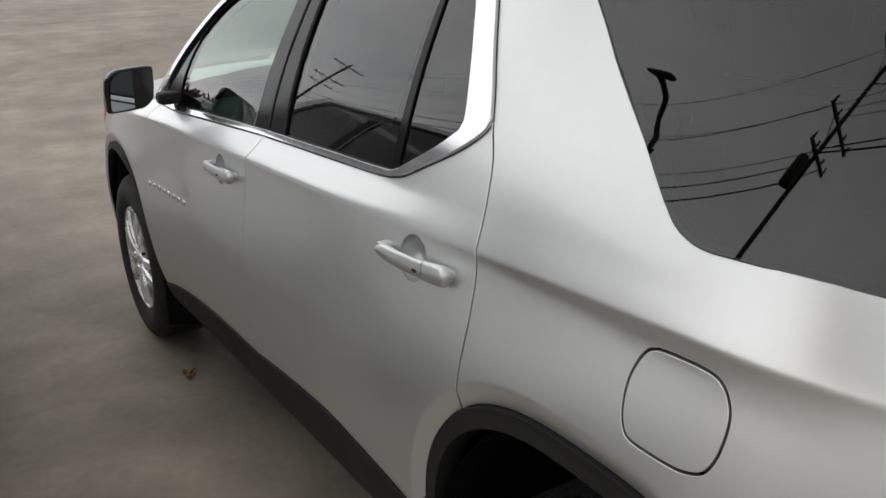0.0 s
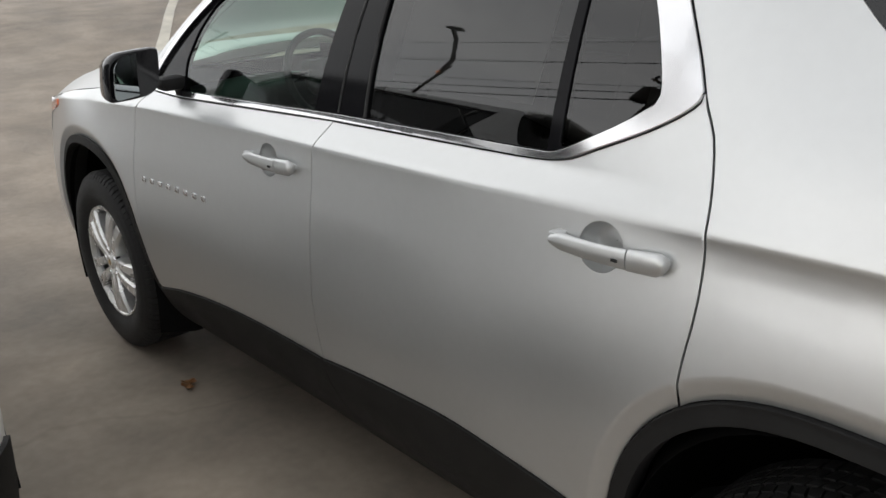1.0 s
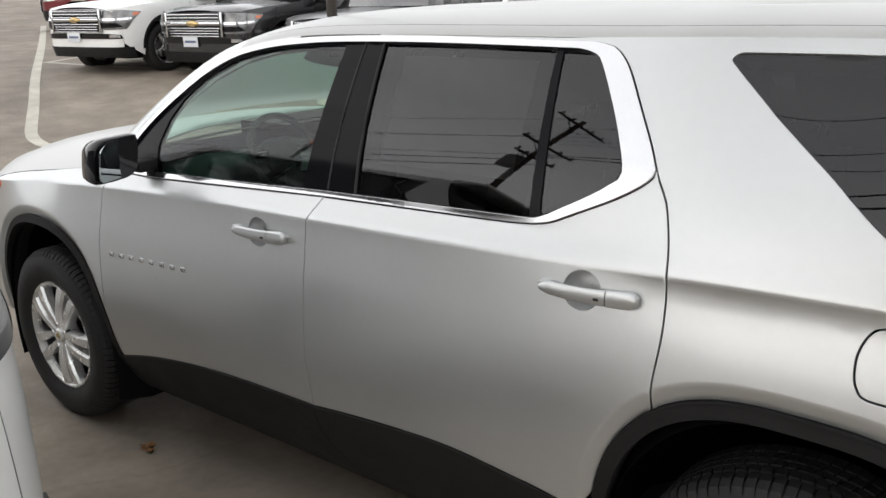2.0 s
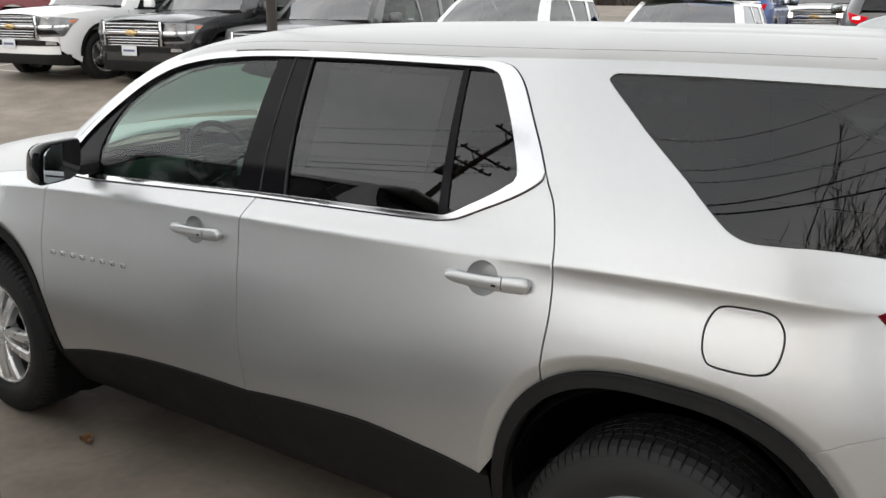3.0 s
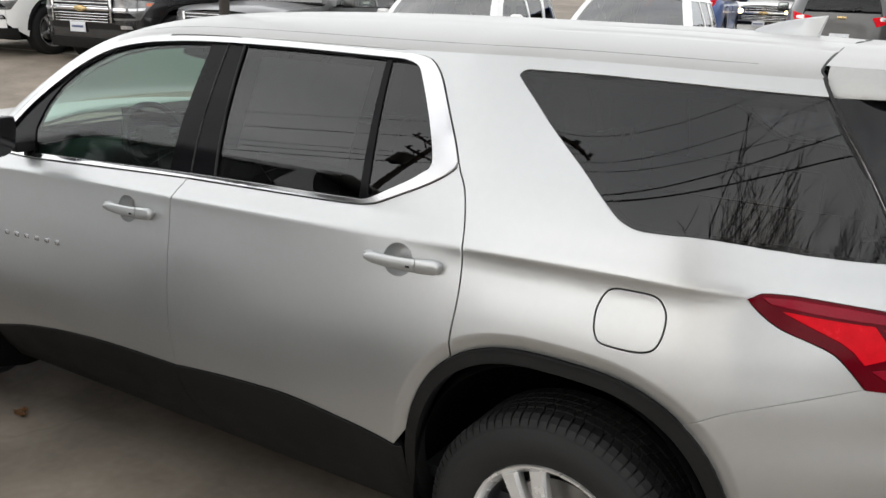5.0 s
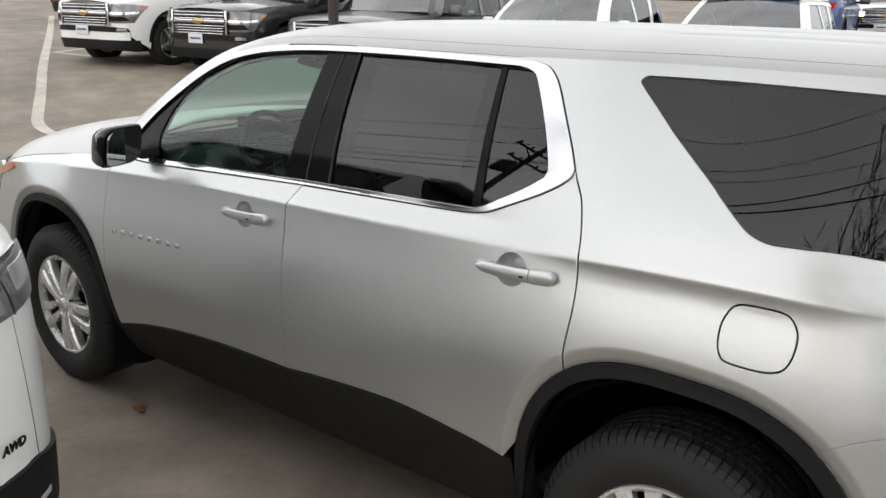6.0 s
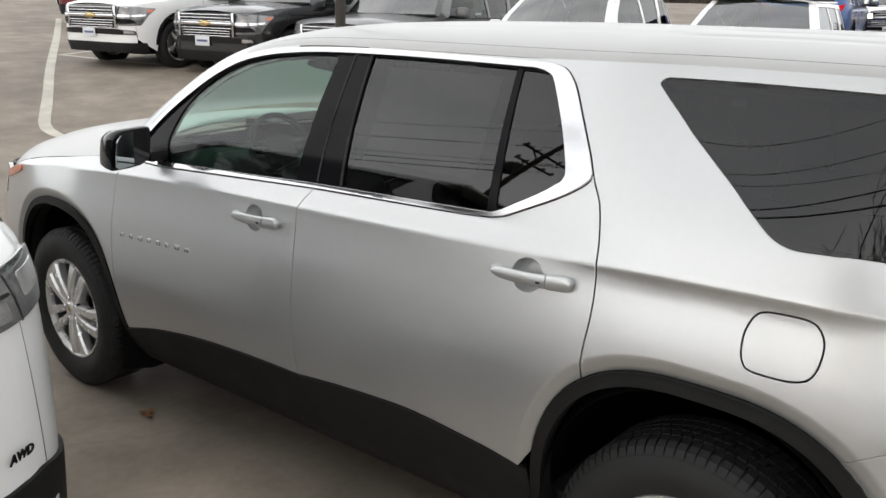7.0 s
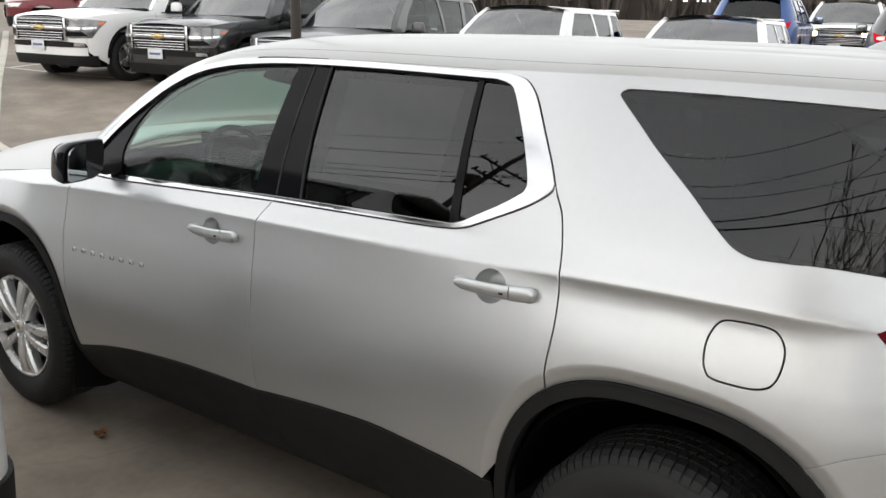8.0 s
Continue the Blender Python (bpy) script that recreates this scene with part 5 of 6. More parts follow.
        both("window_band", shrink([on(*p) for p in hull], -0.014), SEAL, "black pillars between the side windows", lift=0.003, depth=0.004, gap=0, holes=holes)
    both("front_window", front_win, GLASS if tail != "smoke" else PRIVACY, "side window", lift=-0.012, depth=0, gap=-0.01)
    both("rear_window", rear_win, PRIVACY, "dark side window", lift=-0.012, depth=0, gap=-0.01)
    both("cargo_window", holes[2], PRIVACY, "dark side window", lift=-0.012, depth=0, gap=-0.01)
    both("sill", [(axles[0] + r + 0.01, clad), (axles[1] - r - 0.01, clad), (axles[1] - r - 0.01, 0.24), (axles[0] + r + 0.01, 0.24)], sill, "dark sill", lift=0.006)
    if sill is PLASTIC:
        for spec in arches:
            ax = sum(p[0] for p in spec) / len(spec)
            band = [(ax + (r + 0.045) * math.cos(t), hub + (r + 0.06) * math.sin(t)) for t in (math.pi * i / 14 for i in range(15))]
            both("arch_moulding", band + spec[::-1], sill, "dark arch moulding", lift=0.008, gap=0.0)
    # door gaps and belt trim
    for gx0 in (cowl_x + 0.12, mid, axles[1] + 0.02):
        for s in (-1, 1):
            pts = [Vector((gx0 + 0.02 * math.sin(z * 3), s * (half(z) + 0.0005), z)) for z in (0.46, 0.6, 0.75, 0.9, belt - 0.02)]
            if gx0 > axles[1]:
                pts = pts[3:]
            part("door_gap", rod(pts, 0.004, 5), SEAL, car, "dark door gap")
    for s in (-1, 1):
        part("belt_trim", rod([(x, s * (half(belt) + 0.004), belt) for x in (cowl_x + 0.25, mid, L - (0.5 if tail != "smoke" else 0.95))], 0.010, 6), CHROME if sill is not PLASTIC else SEAL, car, "window trim")
        for dx in (mid - 0.42, mid + 0.62):
            part("door_handle", block((0.20, 0.035, 0.03), (dx, s * (half(belt - 0.14) + 0.022), belt - 0.13), 0.012, 2), paint, car)
    # lid, screen and roof
    lid = []
    for i in range(9):
        t = i / 8
        x = 0.05 + (cowl_x + 0.02) * t
        z = nose + (cowl - nose) * t ** 0.8
        y = -skin(*on(max(x, 0.10), min(z, cowl)))[1] + 0.002
        lid.append([(x - 0.06 * (1 - k * k), y * k, z - 0.01 + 0.075 * (1 - abs(k) ** 2.6) - 0.05 * max(0, 0.15 - t) * 6) for k in (-1, -0.85, -0.6, -0.3, 0, 0.3, 0.6, 0.85, 1)])
    part("bonnet", loft(lid, ends=False, loop=False, sharp=70), paint, car)
    posts = [(cowl_x + 0.05, cowl + 0.02)] + pillar_top
    glass_rows = []
    for x, z in posts:
        y = half(z) - 0.015
        glass_rows.append([(x + 0.02 - 0.20 * (1 - k * k) , y * k, z + 0.012 * (1 - k * k)) for k in (-0.93, -0.7, -0.35, 0, 0.35, 0.7, 0.93)])
    part("windscreen", loft(glass_rows, ends=False, loop=False, sharp=70), SCREEN, car, "tinted windscreen")
    for s in (-1, 1):
        part("windscreen_pillar", loft([[(x - 0.02, s * (half(z) + 0.003), z - 0.01), (x + 0.02, s * (half(z) - 0.01), z + 0.02), (x + 0.0, s * (half(z) - 0.10), z + 0.016), (x + 0.03, s * (half(z) - 0.09), z - 0.03)] for x, z in posts], sharp=30), paint, car)
    lower_edge = [(cowl_x - 0.10 * (1 - k * k) * 2, (half(cowl) - 0.05) * k, cowl + 0.03) for k in (-1, -0.5, 0, 0.5, 1)]
    part("scuttle", rod(lower_edge, 0.028, 6), PLASTIC, car, "dark scuttle with wipers")
    top_rows = []
    for i in range(9):
        t = i / 8
        x = top_x - 0.06 + (L - tail_x - 0.16 - top_x + 0.06) * t
        edge = half(roof_z) - 0.002 - 0.10 * max(0, t - 0.75)
        top_rows.append([(x - 0.10 * (1 - k * k) * (1 - t), edge * k, roof_z - 0.004 + 0.075 * (1 - abs(k) ** 2.4) - 0.03 * max(0, t - 0.7)) for k in (-1, -0.93, -0.8, -0.5, 0, 0.5, 0.8, 0.93, 1)])
    part("roof", loft(top_rows, ends=False, loop=False, sharp=70), paint, car)
    # tail
    shoulder = 0.09 if tail == "smoke" else 0.02
    both("tailgate", [on(L - 0.10 - 2.8 * (shoulder - 0.02), belt + shoulder), (tail_u, belt + shoulder), (tail_u, 0.56), on(L - 0.10, 0.60)], paint, step=0.09, gap=0)
    both("tailgate_window", [on(L - 0.14 - 3.2 * (shoulder - 0.02), belt + shoulder + 0.04), (tail_u, belt + shoulder + 0.04), (tail_u, roof_z - 0.03), on(L - tail_x - 0.24, roof_z - 0.03)], PRIVACY, "dark rear window", lift=-0.004, gap=0)
    both("rear_bumper", [on(L - 0.40, bumper_top - 0.10), on(L - 0.12, bumper_top - 0.02), (tail_u, bumper_top - 0.03), (tail_u, 0.28), on(L - 0.16, 0.28), on(L - 0.40, 0.40)], PLASTIC if dark_rear else paint, "dark rear bumper", lift=0.014, depth=0.05, step=0.09, gap=0)
    if tail == "smoke":
        both("tail_lamp", rounded([on(L - 0.35, belt + 0.008), on(L - 0.25, belt + 0.016), on(L - 0.10, belt + 0.012), (tail_u - 0.12, belt + 0.005), (tail_u - 0.12, belt - 0.127), on(L - 0.10, belt - 0.127), on(L - 0.26, belt - 0.120), on(L - 0.34, belt - 0.085)], [0.02, 0.02, 0, 0.02, 0.02, 0, 0.03, 0.03], 3), SMOKE, "smoked grey tail lamp", lift=0.012, step=0.025)
        both("tail_lamp_bowl", rounded([on(L - 0.30, belt - 0.012), on(L - 0.165, belt - 0.010), on(L - 0.160, belt - 0.078), on(L - 0.27, belt - 0.072)], 0.015, 3), CLEAR_LENS, "clear lamp bowl", lift=0.0145, step=0.025, depth=0.006)
        both("tail_lamp_bowl", rounded([on(L - 0.115, belt - 0.060), (tail_u - 0.18, belt - 0.064), (tail_u - 0.18, belt - 0.112), on(L - 0.115, belt - 0.112)], 0.012, 3), HEADLAMP, "grey lamp bowl", lift=0.0145, step=0.025, depth=0.006)
        both("lamp_divider", [on(L - 0.125, belt - 0.045), (tail_u - 0.14, belt - 0.049), (tail_u - 0.14, belt - 0.055), on(L - 0.125, belt - 0.051)], SEAL, "dark strip in the lamp", lift=0.016, step=0.02, depth=0.004, gap=0)
        both("lamp_seam", [on(L - 0.1400, belt + 0.014), on(L - 0.1362, belt + 0.014), on(L - 0.1362, belt - 0.127), on(L - 0.1400, belt - 0.127)], SEAL, "dark gap between the lamp halves", lift=0.0128, step=0.02, depth=0.002, gap=0)
        both("gate_seam", [on(L - 0.1391, belt - 0.128), on(L - 0.1383, belt - 0.128), on(L - 0.1383, bumper_top - 0.03), on(L - 0.1391, bumper_top - 0.03)], ALLOY_DARK, "thin gap along the tailgate", lift=0.0007, step=0.03, depth=0.002, gap=0)
        both("bumper_strip", [on(L - 0.15, 0.548), (tail_u, 0.548), (tail_u, 0.535), on(L - 0.15, 0.535)], ALLOY, "silver strip along the bumper", lift=0.017, step=0.05, depth=0.006, gap=0)
    else:
        both("tail_lamp", rounded([on(L - 0.30, belt + 0.03), (tail_u - 0.15, belt - 0.05), (tail_u - 0.20, belt - 0.13), on(L - 0.05, belt - 0.20), on(L - 0.18, belt - 0.12)], 0.03, 3), RED_LIT, "red tail lamp", lift=0.012, step=0.05)
        both("reversing_lamp", rounded([on(L - 0.085, belt - 0.03), (tail_u - 0.46, belt - 0.05), (tail_u - 0.45, belt - 0.10), on(L - 0.075, belt - 0.10)], 0.02, 3), CLEAR_LENS, "clear reversing lamp", lift=0.0145, step=0.05, depth=0.006)
    part("rear_plate", block((0.012, 0.31, 0.155), (L + 0.004, 0, 0.80 if not dark_rear else 0.78), 0.004), PLATE, car, "white number plate")
    part("plate_bar", block((0.004, 0.22, 0.03), (L + 0.012, 0, 0.785), 0), BARS, car)
    part("tail_emblem", block((0.012, 0.15, 0.045), (L - 0.005, 0, belt - 0.06), 0.006), GOLD, car, "gold emblem bar")
    part("rear_wiper", rod([(L - 0.02, -0.02, belt + 0.075), (L - 0.035, 0.30, belt + 0.11)], 0.012, 6), SEAL, car, "black rear wiper")
    part("tail_spoiler", block((0.22, W - 0.66, 0.03), (L - tail_x - 0.13, 0, roof_z + 0.035), 0.012, 2), paint, car)
    # face
    both("front_panel", [on(0.16, 0.40)] + [on(0.16, nose - 0.01), (end_u, nose - 0.01), (end_u, 0.40)], paint, step=0.09, gap=0)
    hw = W / 2
    if face == "truck":
        both("lower_bumper", [on(0.30, 0.44), (end_u, 0.44), (end_u, 0.28), on(0.36, 0.28)], PLASTIC, "black lower bumper", lift=0.012, gap=0)
        lu = c - lf * 1.463
        both("headlamp", rounded([(lu, nose - 0.03), on(0.20, nose - 0.035), on(0.50, nose - 0.06), on(0.36, nose - 0.16), on(0.22, nose - 0.33), (lu, nose - 0.34)], 0.03, 3), HEADLAMP, "clear headlamp with chrome bowls", lift=0.010, step=0.05, gap=0)
        both("lamp_bar", [(lu, nose - 0.165), on(0.10, nose - 0.165), on(0.30, nose - 0.15), on(0.31, nose - 0.185), on(0.10, nose - 0.20), (lu, nose - 0.20)], CHROME, "chrome lamp bar", lift=0.022, step=0.05, gap=0)
        both("lamp_recess", [(lu, nose - 0.225), on(0.08, nose - 0.225), on(0.16, nose - 0.30), (lu, nose - 0.31)], GLOSS, "dark lamp recess", lift=0.014, step=0.05, gap=0)
        both("lamp_marker", [on(0.34, nose - 0.075), on(0.47, nose - 0.075), on(0.40, nose - 0.12), on(0.33, nose - 0.12)], AMBER, "orange marker", lift=0.014, step=0.04)
        both("bumper_slot", [(end_u, 0.66), (lu - 0.02, 0.66), on(0.12, 0.64), on(0.15, 0.58), (lu - 0.02, 0.575), (end_u, 0.575)], GLOSS, "black bumper slot", lift=0.012, step=0.06, gap=0)
        both("fog_lamp", [on(0.022, 0.645), on(0.10, 0.638), on(0.12, 0.595), on(0.022, 0.592)], CLEAR_LENS, "fog lamp", lift=0.018, step=0.04, gap=0)
        grille = part("grille", block((0.06, W * 0.60, 0.36), (-0.004, 0, nose - 0.20), 0.03, 3), GLOSS, car, "black grille with chrome bars")
        for i, zz in enumerate((0.035, 0.085, 0.135, 0.175, 0.245, 0.285, 0.325, 0.365)):
            wide = W * 0.56 * (1 - 0.05 * (i > 4))
            part("grille_bar", block((0.03, wide, 0.016 if i not in (3,) else 0.05), (-0.034, 0, nose - zz - 0.01), 0.006), CHROME, grille, "chrome grille bar")
        for s in (-1, 1):
            part("grille_frame", block((0.03, 0.035, 0.37), (-0.03, s * W * 0.295, nose - 0.20), 0.008), CHROME, grille, "chrome grille frame")
        bow = join(block((0.03, 0.25, 0.055), (-0.055, 0, nose - 0.185), 0.012), block((0.032, 0.12, 0.095), (-0.056, 0, nose - 0.185), 0.012))
        part("emblem", bow, GOLD, car, "gold emblem")
        part("front_plate", block((0.012, 0.32, 0.16), (-0.03, 0.10, 0.60), 0.004), PLATE, car, "white plate")
        part("plate_bar", block((0.006, 0.24, 0.035), (-0.037, 0.10, 0.60), 0), BARS, car)
        if lights:
            part("running_lamp", block((0.03, 0.18, 0.11), (-0.05, -(hw - 0.40), nose - 0.14), 0.01), LAMP_ON, car, "lit lamp")
            part("running_lamp", block((0.03, 0.18, 0.11), (-0.05, hw - 0.40, nose - 0.14), 0.01), LAMP_ON, car, "lit lamp")
    else:
        both("lower_bumper", [on(0.30, 0.52), (end_u, 0.52), (end_u, 0.26), on(0.36, 0.28)], PLASTIC, "black lower bumper", lift=0.012, gap=0)
        grille = part("grille", block((0.07, W * 0.50, 0.17), (0.0, 0, nose - 0.16), 0.03, 3), GLOSS, car, "black grille")
        part("grille_bar", block((0.03, W * 0.46, 0.02), (-0.035, 0, nose - 0.13), 0.006), CHROME, grille, "chrome grille bar")
        low_grille = part("low_grille", block((0.07, W * 0.46, 0.15), (-0.004, 0, 0.56), 0.03, 3), GLOSS, car, "black lower grille")
        part("grille_bar", block((0.03, W * 0.46, 0.02), (-0.04, 0, 0.50), 0.006), CHROME, low_grille, "chrome grille bar")
        both("headlamp", rounded([on(0.10, nose - 0.035), on(0.42, nose - 0.02), on(0.30, nose - 0.13), on(0.06, nose - 0.15)], 0.02, 3), CLEAR_LENS, "clear headlamp", lift=0.010, step=0.04)
        part("emblem", block((0.02, 0.17, 0.05), (-0.04, 0, nose - 0.13), 0.01), GOLD, car, "gold emblem bar")
        part("front_plate", block((0.012, 0.32, 0.12), (-0.05, 0, 0.58), 0.004), PLATE, car, "white plate")
    for s in (-1, 1):
        z = belt + 0.10
        shell = part("door_mirror", block((0.12, 0.22, 0.165), (cowl_x + 0.42, s * (half(belt) + 0.20), z), 0.04, 3, taper=(0.8, 0.9)), paint, car)
        part("mirror_foot", block((0.07, 0.16, 0.04), (cowl_x + 0.43, s * (half(belt) + 0.07), belt + 0.03), 0.012), PLASTIC, shell, "black mirror foot")
        part("mirror_base", block((0.11, 0.20, 0.04), (cowl_x + 0.425, s * (half(belt) + 0.19), z - 0.085), 0.012), PLASTIC, shell, "black lower shell")
        part("mirror_pane", block((0.006, 0.17, 0.12), (cowl_x + 0.482, s * (half(belt) + 0.20), z), 0.002), MIRROR, shell, "mirror glass")
    # inside and beneath
    part("underbody", block((L - 0.7, W - 0.45, 0.16), (L / 2, 0, 0.32), 0.03), DARK, car)
    part("cabin_floor", block((L - cowl_x - 0.6, W - 0.35, 0.04), ((L + cowl_x) / 2, 0, 0.50), 0), TRIM, car)
    part("dashboard", block((0.50, W - 0.32, 0.30), (cowl_x + 0.28, 0, cowl - 0.14), 0.08, 3), TRIM, car, "dark dashboard")
    for x in (mid - 0.10, mid + 0.90):
        for s in (-1, 1):
            base = part("seat", block((0.50, 0.50, 0.22), (x - 0.15, s * 0.40, 0.68), 0.06, 3), CLOTH, car, "dark seat")
            part("backrest", block((0.15, 0.48, 0.66), (x + 0.17, s * 0.40, 0.98), 0.05, 3, Euler((0, radians(14), 0)).to_matrix().to_4x4(), taper=(0.8, 0.8)), CLOTH, base)
            part("headrest", block((0.10, 0.26, 0.17), (x + 0.28, s * 0.40, 1.37), 0.04, 3), CLOTH, base)
    for ax in axles:
        for s in (-1, 1):
            wheel(car, ax, s * (W / 2 - 0.03), s, radius=hub, rim=hub * 0.66, width=0.24, turn=20 * ax, twin=(face != "truck"), detail=False)
            part("well_wall", block((2 * r + 0.10, 0.02, r + 0.1), (ax, s * (W / 2 - 0.33), hub + 0.12), 0), DARK, car)
            arc = [[(ax + (r + 0.004) * math.cos(t), s * y, hub + (r + 0.016) * math.sin(t)) for t in (math.pi * i / 14 for i in range(15))] for y in (W / 2 - 0.02, W / 2 - 0.33)]
            part("wheel_well", loft(arc, ends=False, loop=False), DARK, car, "black wheel well")
    return car


def stand(x, y, turn):
    return pose(x, y, ground_z(x, y), 0, 0, turn)


BIG = dict(L=5.2, W=2.04, H=1.84, nose=1.06, cowl=1.17, belt=1.16, cowl_x=1.45, top_x=2.25, tail_x=0.14, hub=0.405, axles=(0.98, 3.93), boxy=0.22, face="truck", sill=PLASTIC, group="large SUVs in the far row")
ROW0, ALONG = (-8.20, 6.71), (0.94, 0.34)
for name, s, paint, text, more in (
    ("white_large_suv", -2.28, WHITE, "white full-size SUV with a chrome grille, parked on a lined bay", {}),
    ("black_large_suv", 0.0, BLACK, "black full-size SUV with a chrome grille and gold emblem", {}),
    ("grey_large_suv", 2.27, GREY, "dark grey full-size SUV parked behind a lamp post", {}),
    ("white_large_suv", 5.02, WHITE, "white full-size SUV with dark side glass, parked in a row", {}),
    ("white_large_suv", 7.95, WHITE, "white full-size SUV with white mirrors, parked in a row", {}),
):
    vehicle(name, stand(ROW0[0] + ALONG[0] * s, ROW0[1] + ALONG[1] * s, 98), text, paint, **{**BIG, **more})

# the neighbour on the near side: only its tail corner comes into view
neighbour = vehicle("white_crossover", pose(-2.655, -1.655, 0), "white crossover with smoked tail lamps and a black lower bumper", WHITE, L=4.55, W=1.86, H=1.96, belt=1.19, tail="smoke", bumper_top=0.68, fine_step=0.07, glass_back=(-0.04, 0.46), sill=WHITE, top_x=1.95, tail_x=0.55)
# black lettering on the tailgate
letters = bpy.data.curves.new("badge_letters", "FONT")
letters.body, letters.size, letters.extrude, letters.shear = "AWD", 0.033, 0.002, 0.25
letters.offset = 0.0012
letters.align_x, letters.align_y = "CENTER", "CENTER"
holder = new("badge_letters", letters)
bpy.context.view_layer.update()
flat = bpy.data.meshes.new_from_object(holder.evaluated_get(bpy.context.evaluated_depsgraph_get()))
bpy.data.objects.remove(holder)
flat.materials.clear()
flat.materials.append(GLOSS)
badge = part("badge", flat, GLOSS, neighbour, "black AWD lettering")
badge.matrix_local = pose(4.497, 0.641, 0.748, 90, 0, 116)

# the car on the far side of the silver one
vehicle("white_crossover", pose(2.30, 3.92, 0), "white crossover with a white and black door mirror", WHITE, L=4.75, W=1.90, H=1.82, belt=1.22, cowl=1.20, nose=1.08)
# cars across the lot
vehicle("grey_crossover", stand(0.82, 19.0, -81), "dark grey crossover with red tail lamps, seen from behind", GREY, L=4.65, W=1.84, H=1.72, belt=1.18, dark_rear=True)
vehicle("bronze_suv", stand(3.54, 18.4, -83), "bronze SUV with red tail lamps, parked in a back row", BRONZE, L=4.7, W=1.88, H=1.80, belt=1.24, dark_rear=True)
vehicle("blue_suv", stand(-2.9, 21.6, -81), "dark blue SUV with red tail lamps, parked in a back row", BLUE, L=4.7, W=1.88, H=1.74, belt=1.12, dark_rear=True)
vehicle("black_crossover", stand(1.58, 28.0, 104), "black crossover with a chrome grille bar, facing the lot", BLACK, L=4.6, W=1.84, H=1.66)
vehicle("white_truck", stand(-1.55, 22.4, 98), "white truck with lit amber headlamps and a dark grille", WHITE, **{**BIG, "group": "", "lights": True})
vehicle("maroon_car", stand(-19.3, 9.9, 62), "maroon car with dark wheels, parked behind a white SUV", MAROON, L=4.7, W=1.85, H=1.48, belt=0.98, nose=0.88, cowl=0.98, sill=MAROON, dark_rear=False)

# ---- lines, leaf, posts ----
def line(name, points, width, label):
    """A painted line on the ground, a few millimetres above it, with slightly uneven edges."""
    pts = curved(points, 0.2)
    verts, faces = [], []
    for i, p in enumerate(pts):
        t = (pts[min(i + 1, len(pts) - 1)] - pts[max(i - 1, 0)]).normalized()
        n = Vector((-t.y, t.x)) * (width / 2 + 0.006 * noise.noise(Vector((p.x * 3, p.y * 3, 0))))
        for q in (p + n, p - n):
            verts.append((q.x, q.y, ground_z(q.x, q.y) + 0.006))
    for i in range(len(pts) - 1):
        faces.append([2 * i, 2 * i + 1, 2 * i + 3, 2 * i + 2])
    return tagged(new(name, mesh_of(name, verts, faces, LINE)), label, "road marking", "painted lines", "structure")


line("aisle_line", [(-21.0, 10.7), (-16.2, 8.2), (-11.6, 5.75), (-8.8, 4.28), (-7.55, 3.60), (-7.05, 3.35), (-6.6, 3.22), (-6.1, 3.22), (-4.5, 3.6), (-2.6, 4.2)], 0.15, "worn white painted line with a bent end")
line("bay_line", [(-12.5, 6.35), (-10.8, 6.75), (-9.6, 7.2), (-7.4, 8.0)], 0.11, "worn white bay line under the far row")
line("bay_line", [(-12.45, 6.42), (-12.9, 7.6), (-13.3, 9.0), (-14.2, 12.0)], 0.11, "worn white bay line beside the far row")
line("bay_line", [(-9.55, 7.22), (-10.0, 8.4), (-11.0, 12.0)], 0.11, "worn white bay line between two far cars")

leaf = bmesh.new()
for a, (lx, ly, turn, curl) in enumerate(((0, 0, 0.3, 0.012), (0.035, -0.012, 2.2, 0.018), (-0.018, 0.022, 4.0, 0.016), (0.014, 0.03, 5.2, 0.010))):
    rows = []
    for i in range(7):
        t = i / 6
        w = 0.019 * math.sin(math.pi * min(1, 0.08 + 0.9 * t)) * (1 + 0.35 * math.sin(i * 2.1 + a))
        z = 0.004 + curl * (2 * t - 1) ** 2 + 0.003 * a
        ca, sa = math.cos(turn), math.sin(turn)
        row = []
        for k in (-1, 0, 1):
            px, py = 0.062 * (t - 0.5), w * k
            row.append(leaf.verts.new((lx + px * ca - py * sa, ly + px * sa + py * ca, z + 0.006 * abs(k))))
        rows.append(row)
    for r, q in zip(rows, rows[1:]):
        for k in (0, 1):
            leaf.faces.new((r[k], r[k + 1], q[k + 1], q[k]))
shade(leaf, 60)
me = bpy.data.meshes.new("dry_leaf")
leaf.to_mesh(me), leaf.free()
me.materials.append(LEAF)
ob = tagged(new("dry_leaf", me), "small curled dry brown leaf on the asphalt", "leaf")
ob.matrix_world = pose(0.565, 0.055, 0.002, 0, 0, 20) @ Matrix.Scale(0.75, 4)

post = thing("lamp_post", stand(-5.45, 7.05, 0), "dark bronze lamp post among the parked cars", "lamp post")
part("shaft", rod([(0, 0, 0.3), (0, 0, 7.5)], 0.075, 14), POST, post)
part("footing", lathe([(0, 0), (0.28, 0), (0.28, 0.55), (0.25, 0.60), (0, 0.60)], 20, "z"), LINE, post, "pale concrete footing")
part("lamp_head", block((0.6, 0.3, 0.10), (0.3, 0, 7.5), 0.03), POST, post)

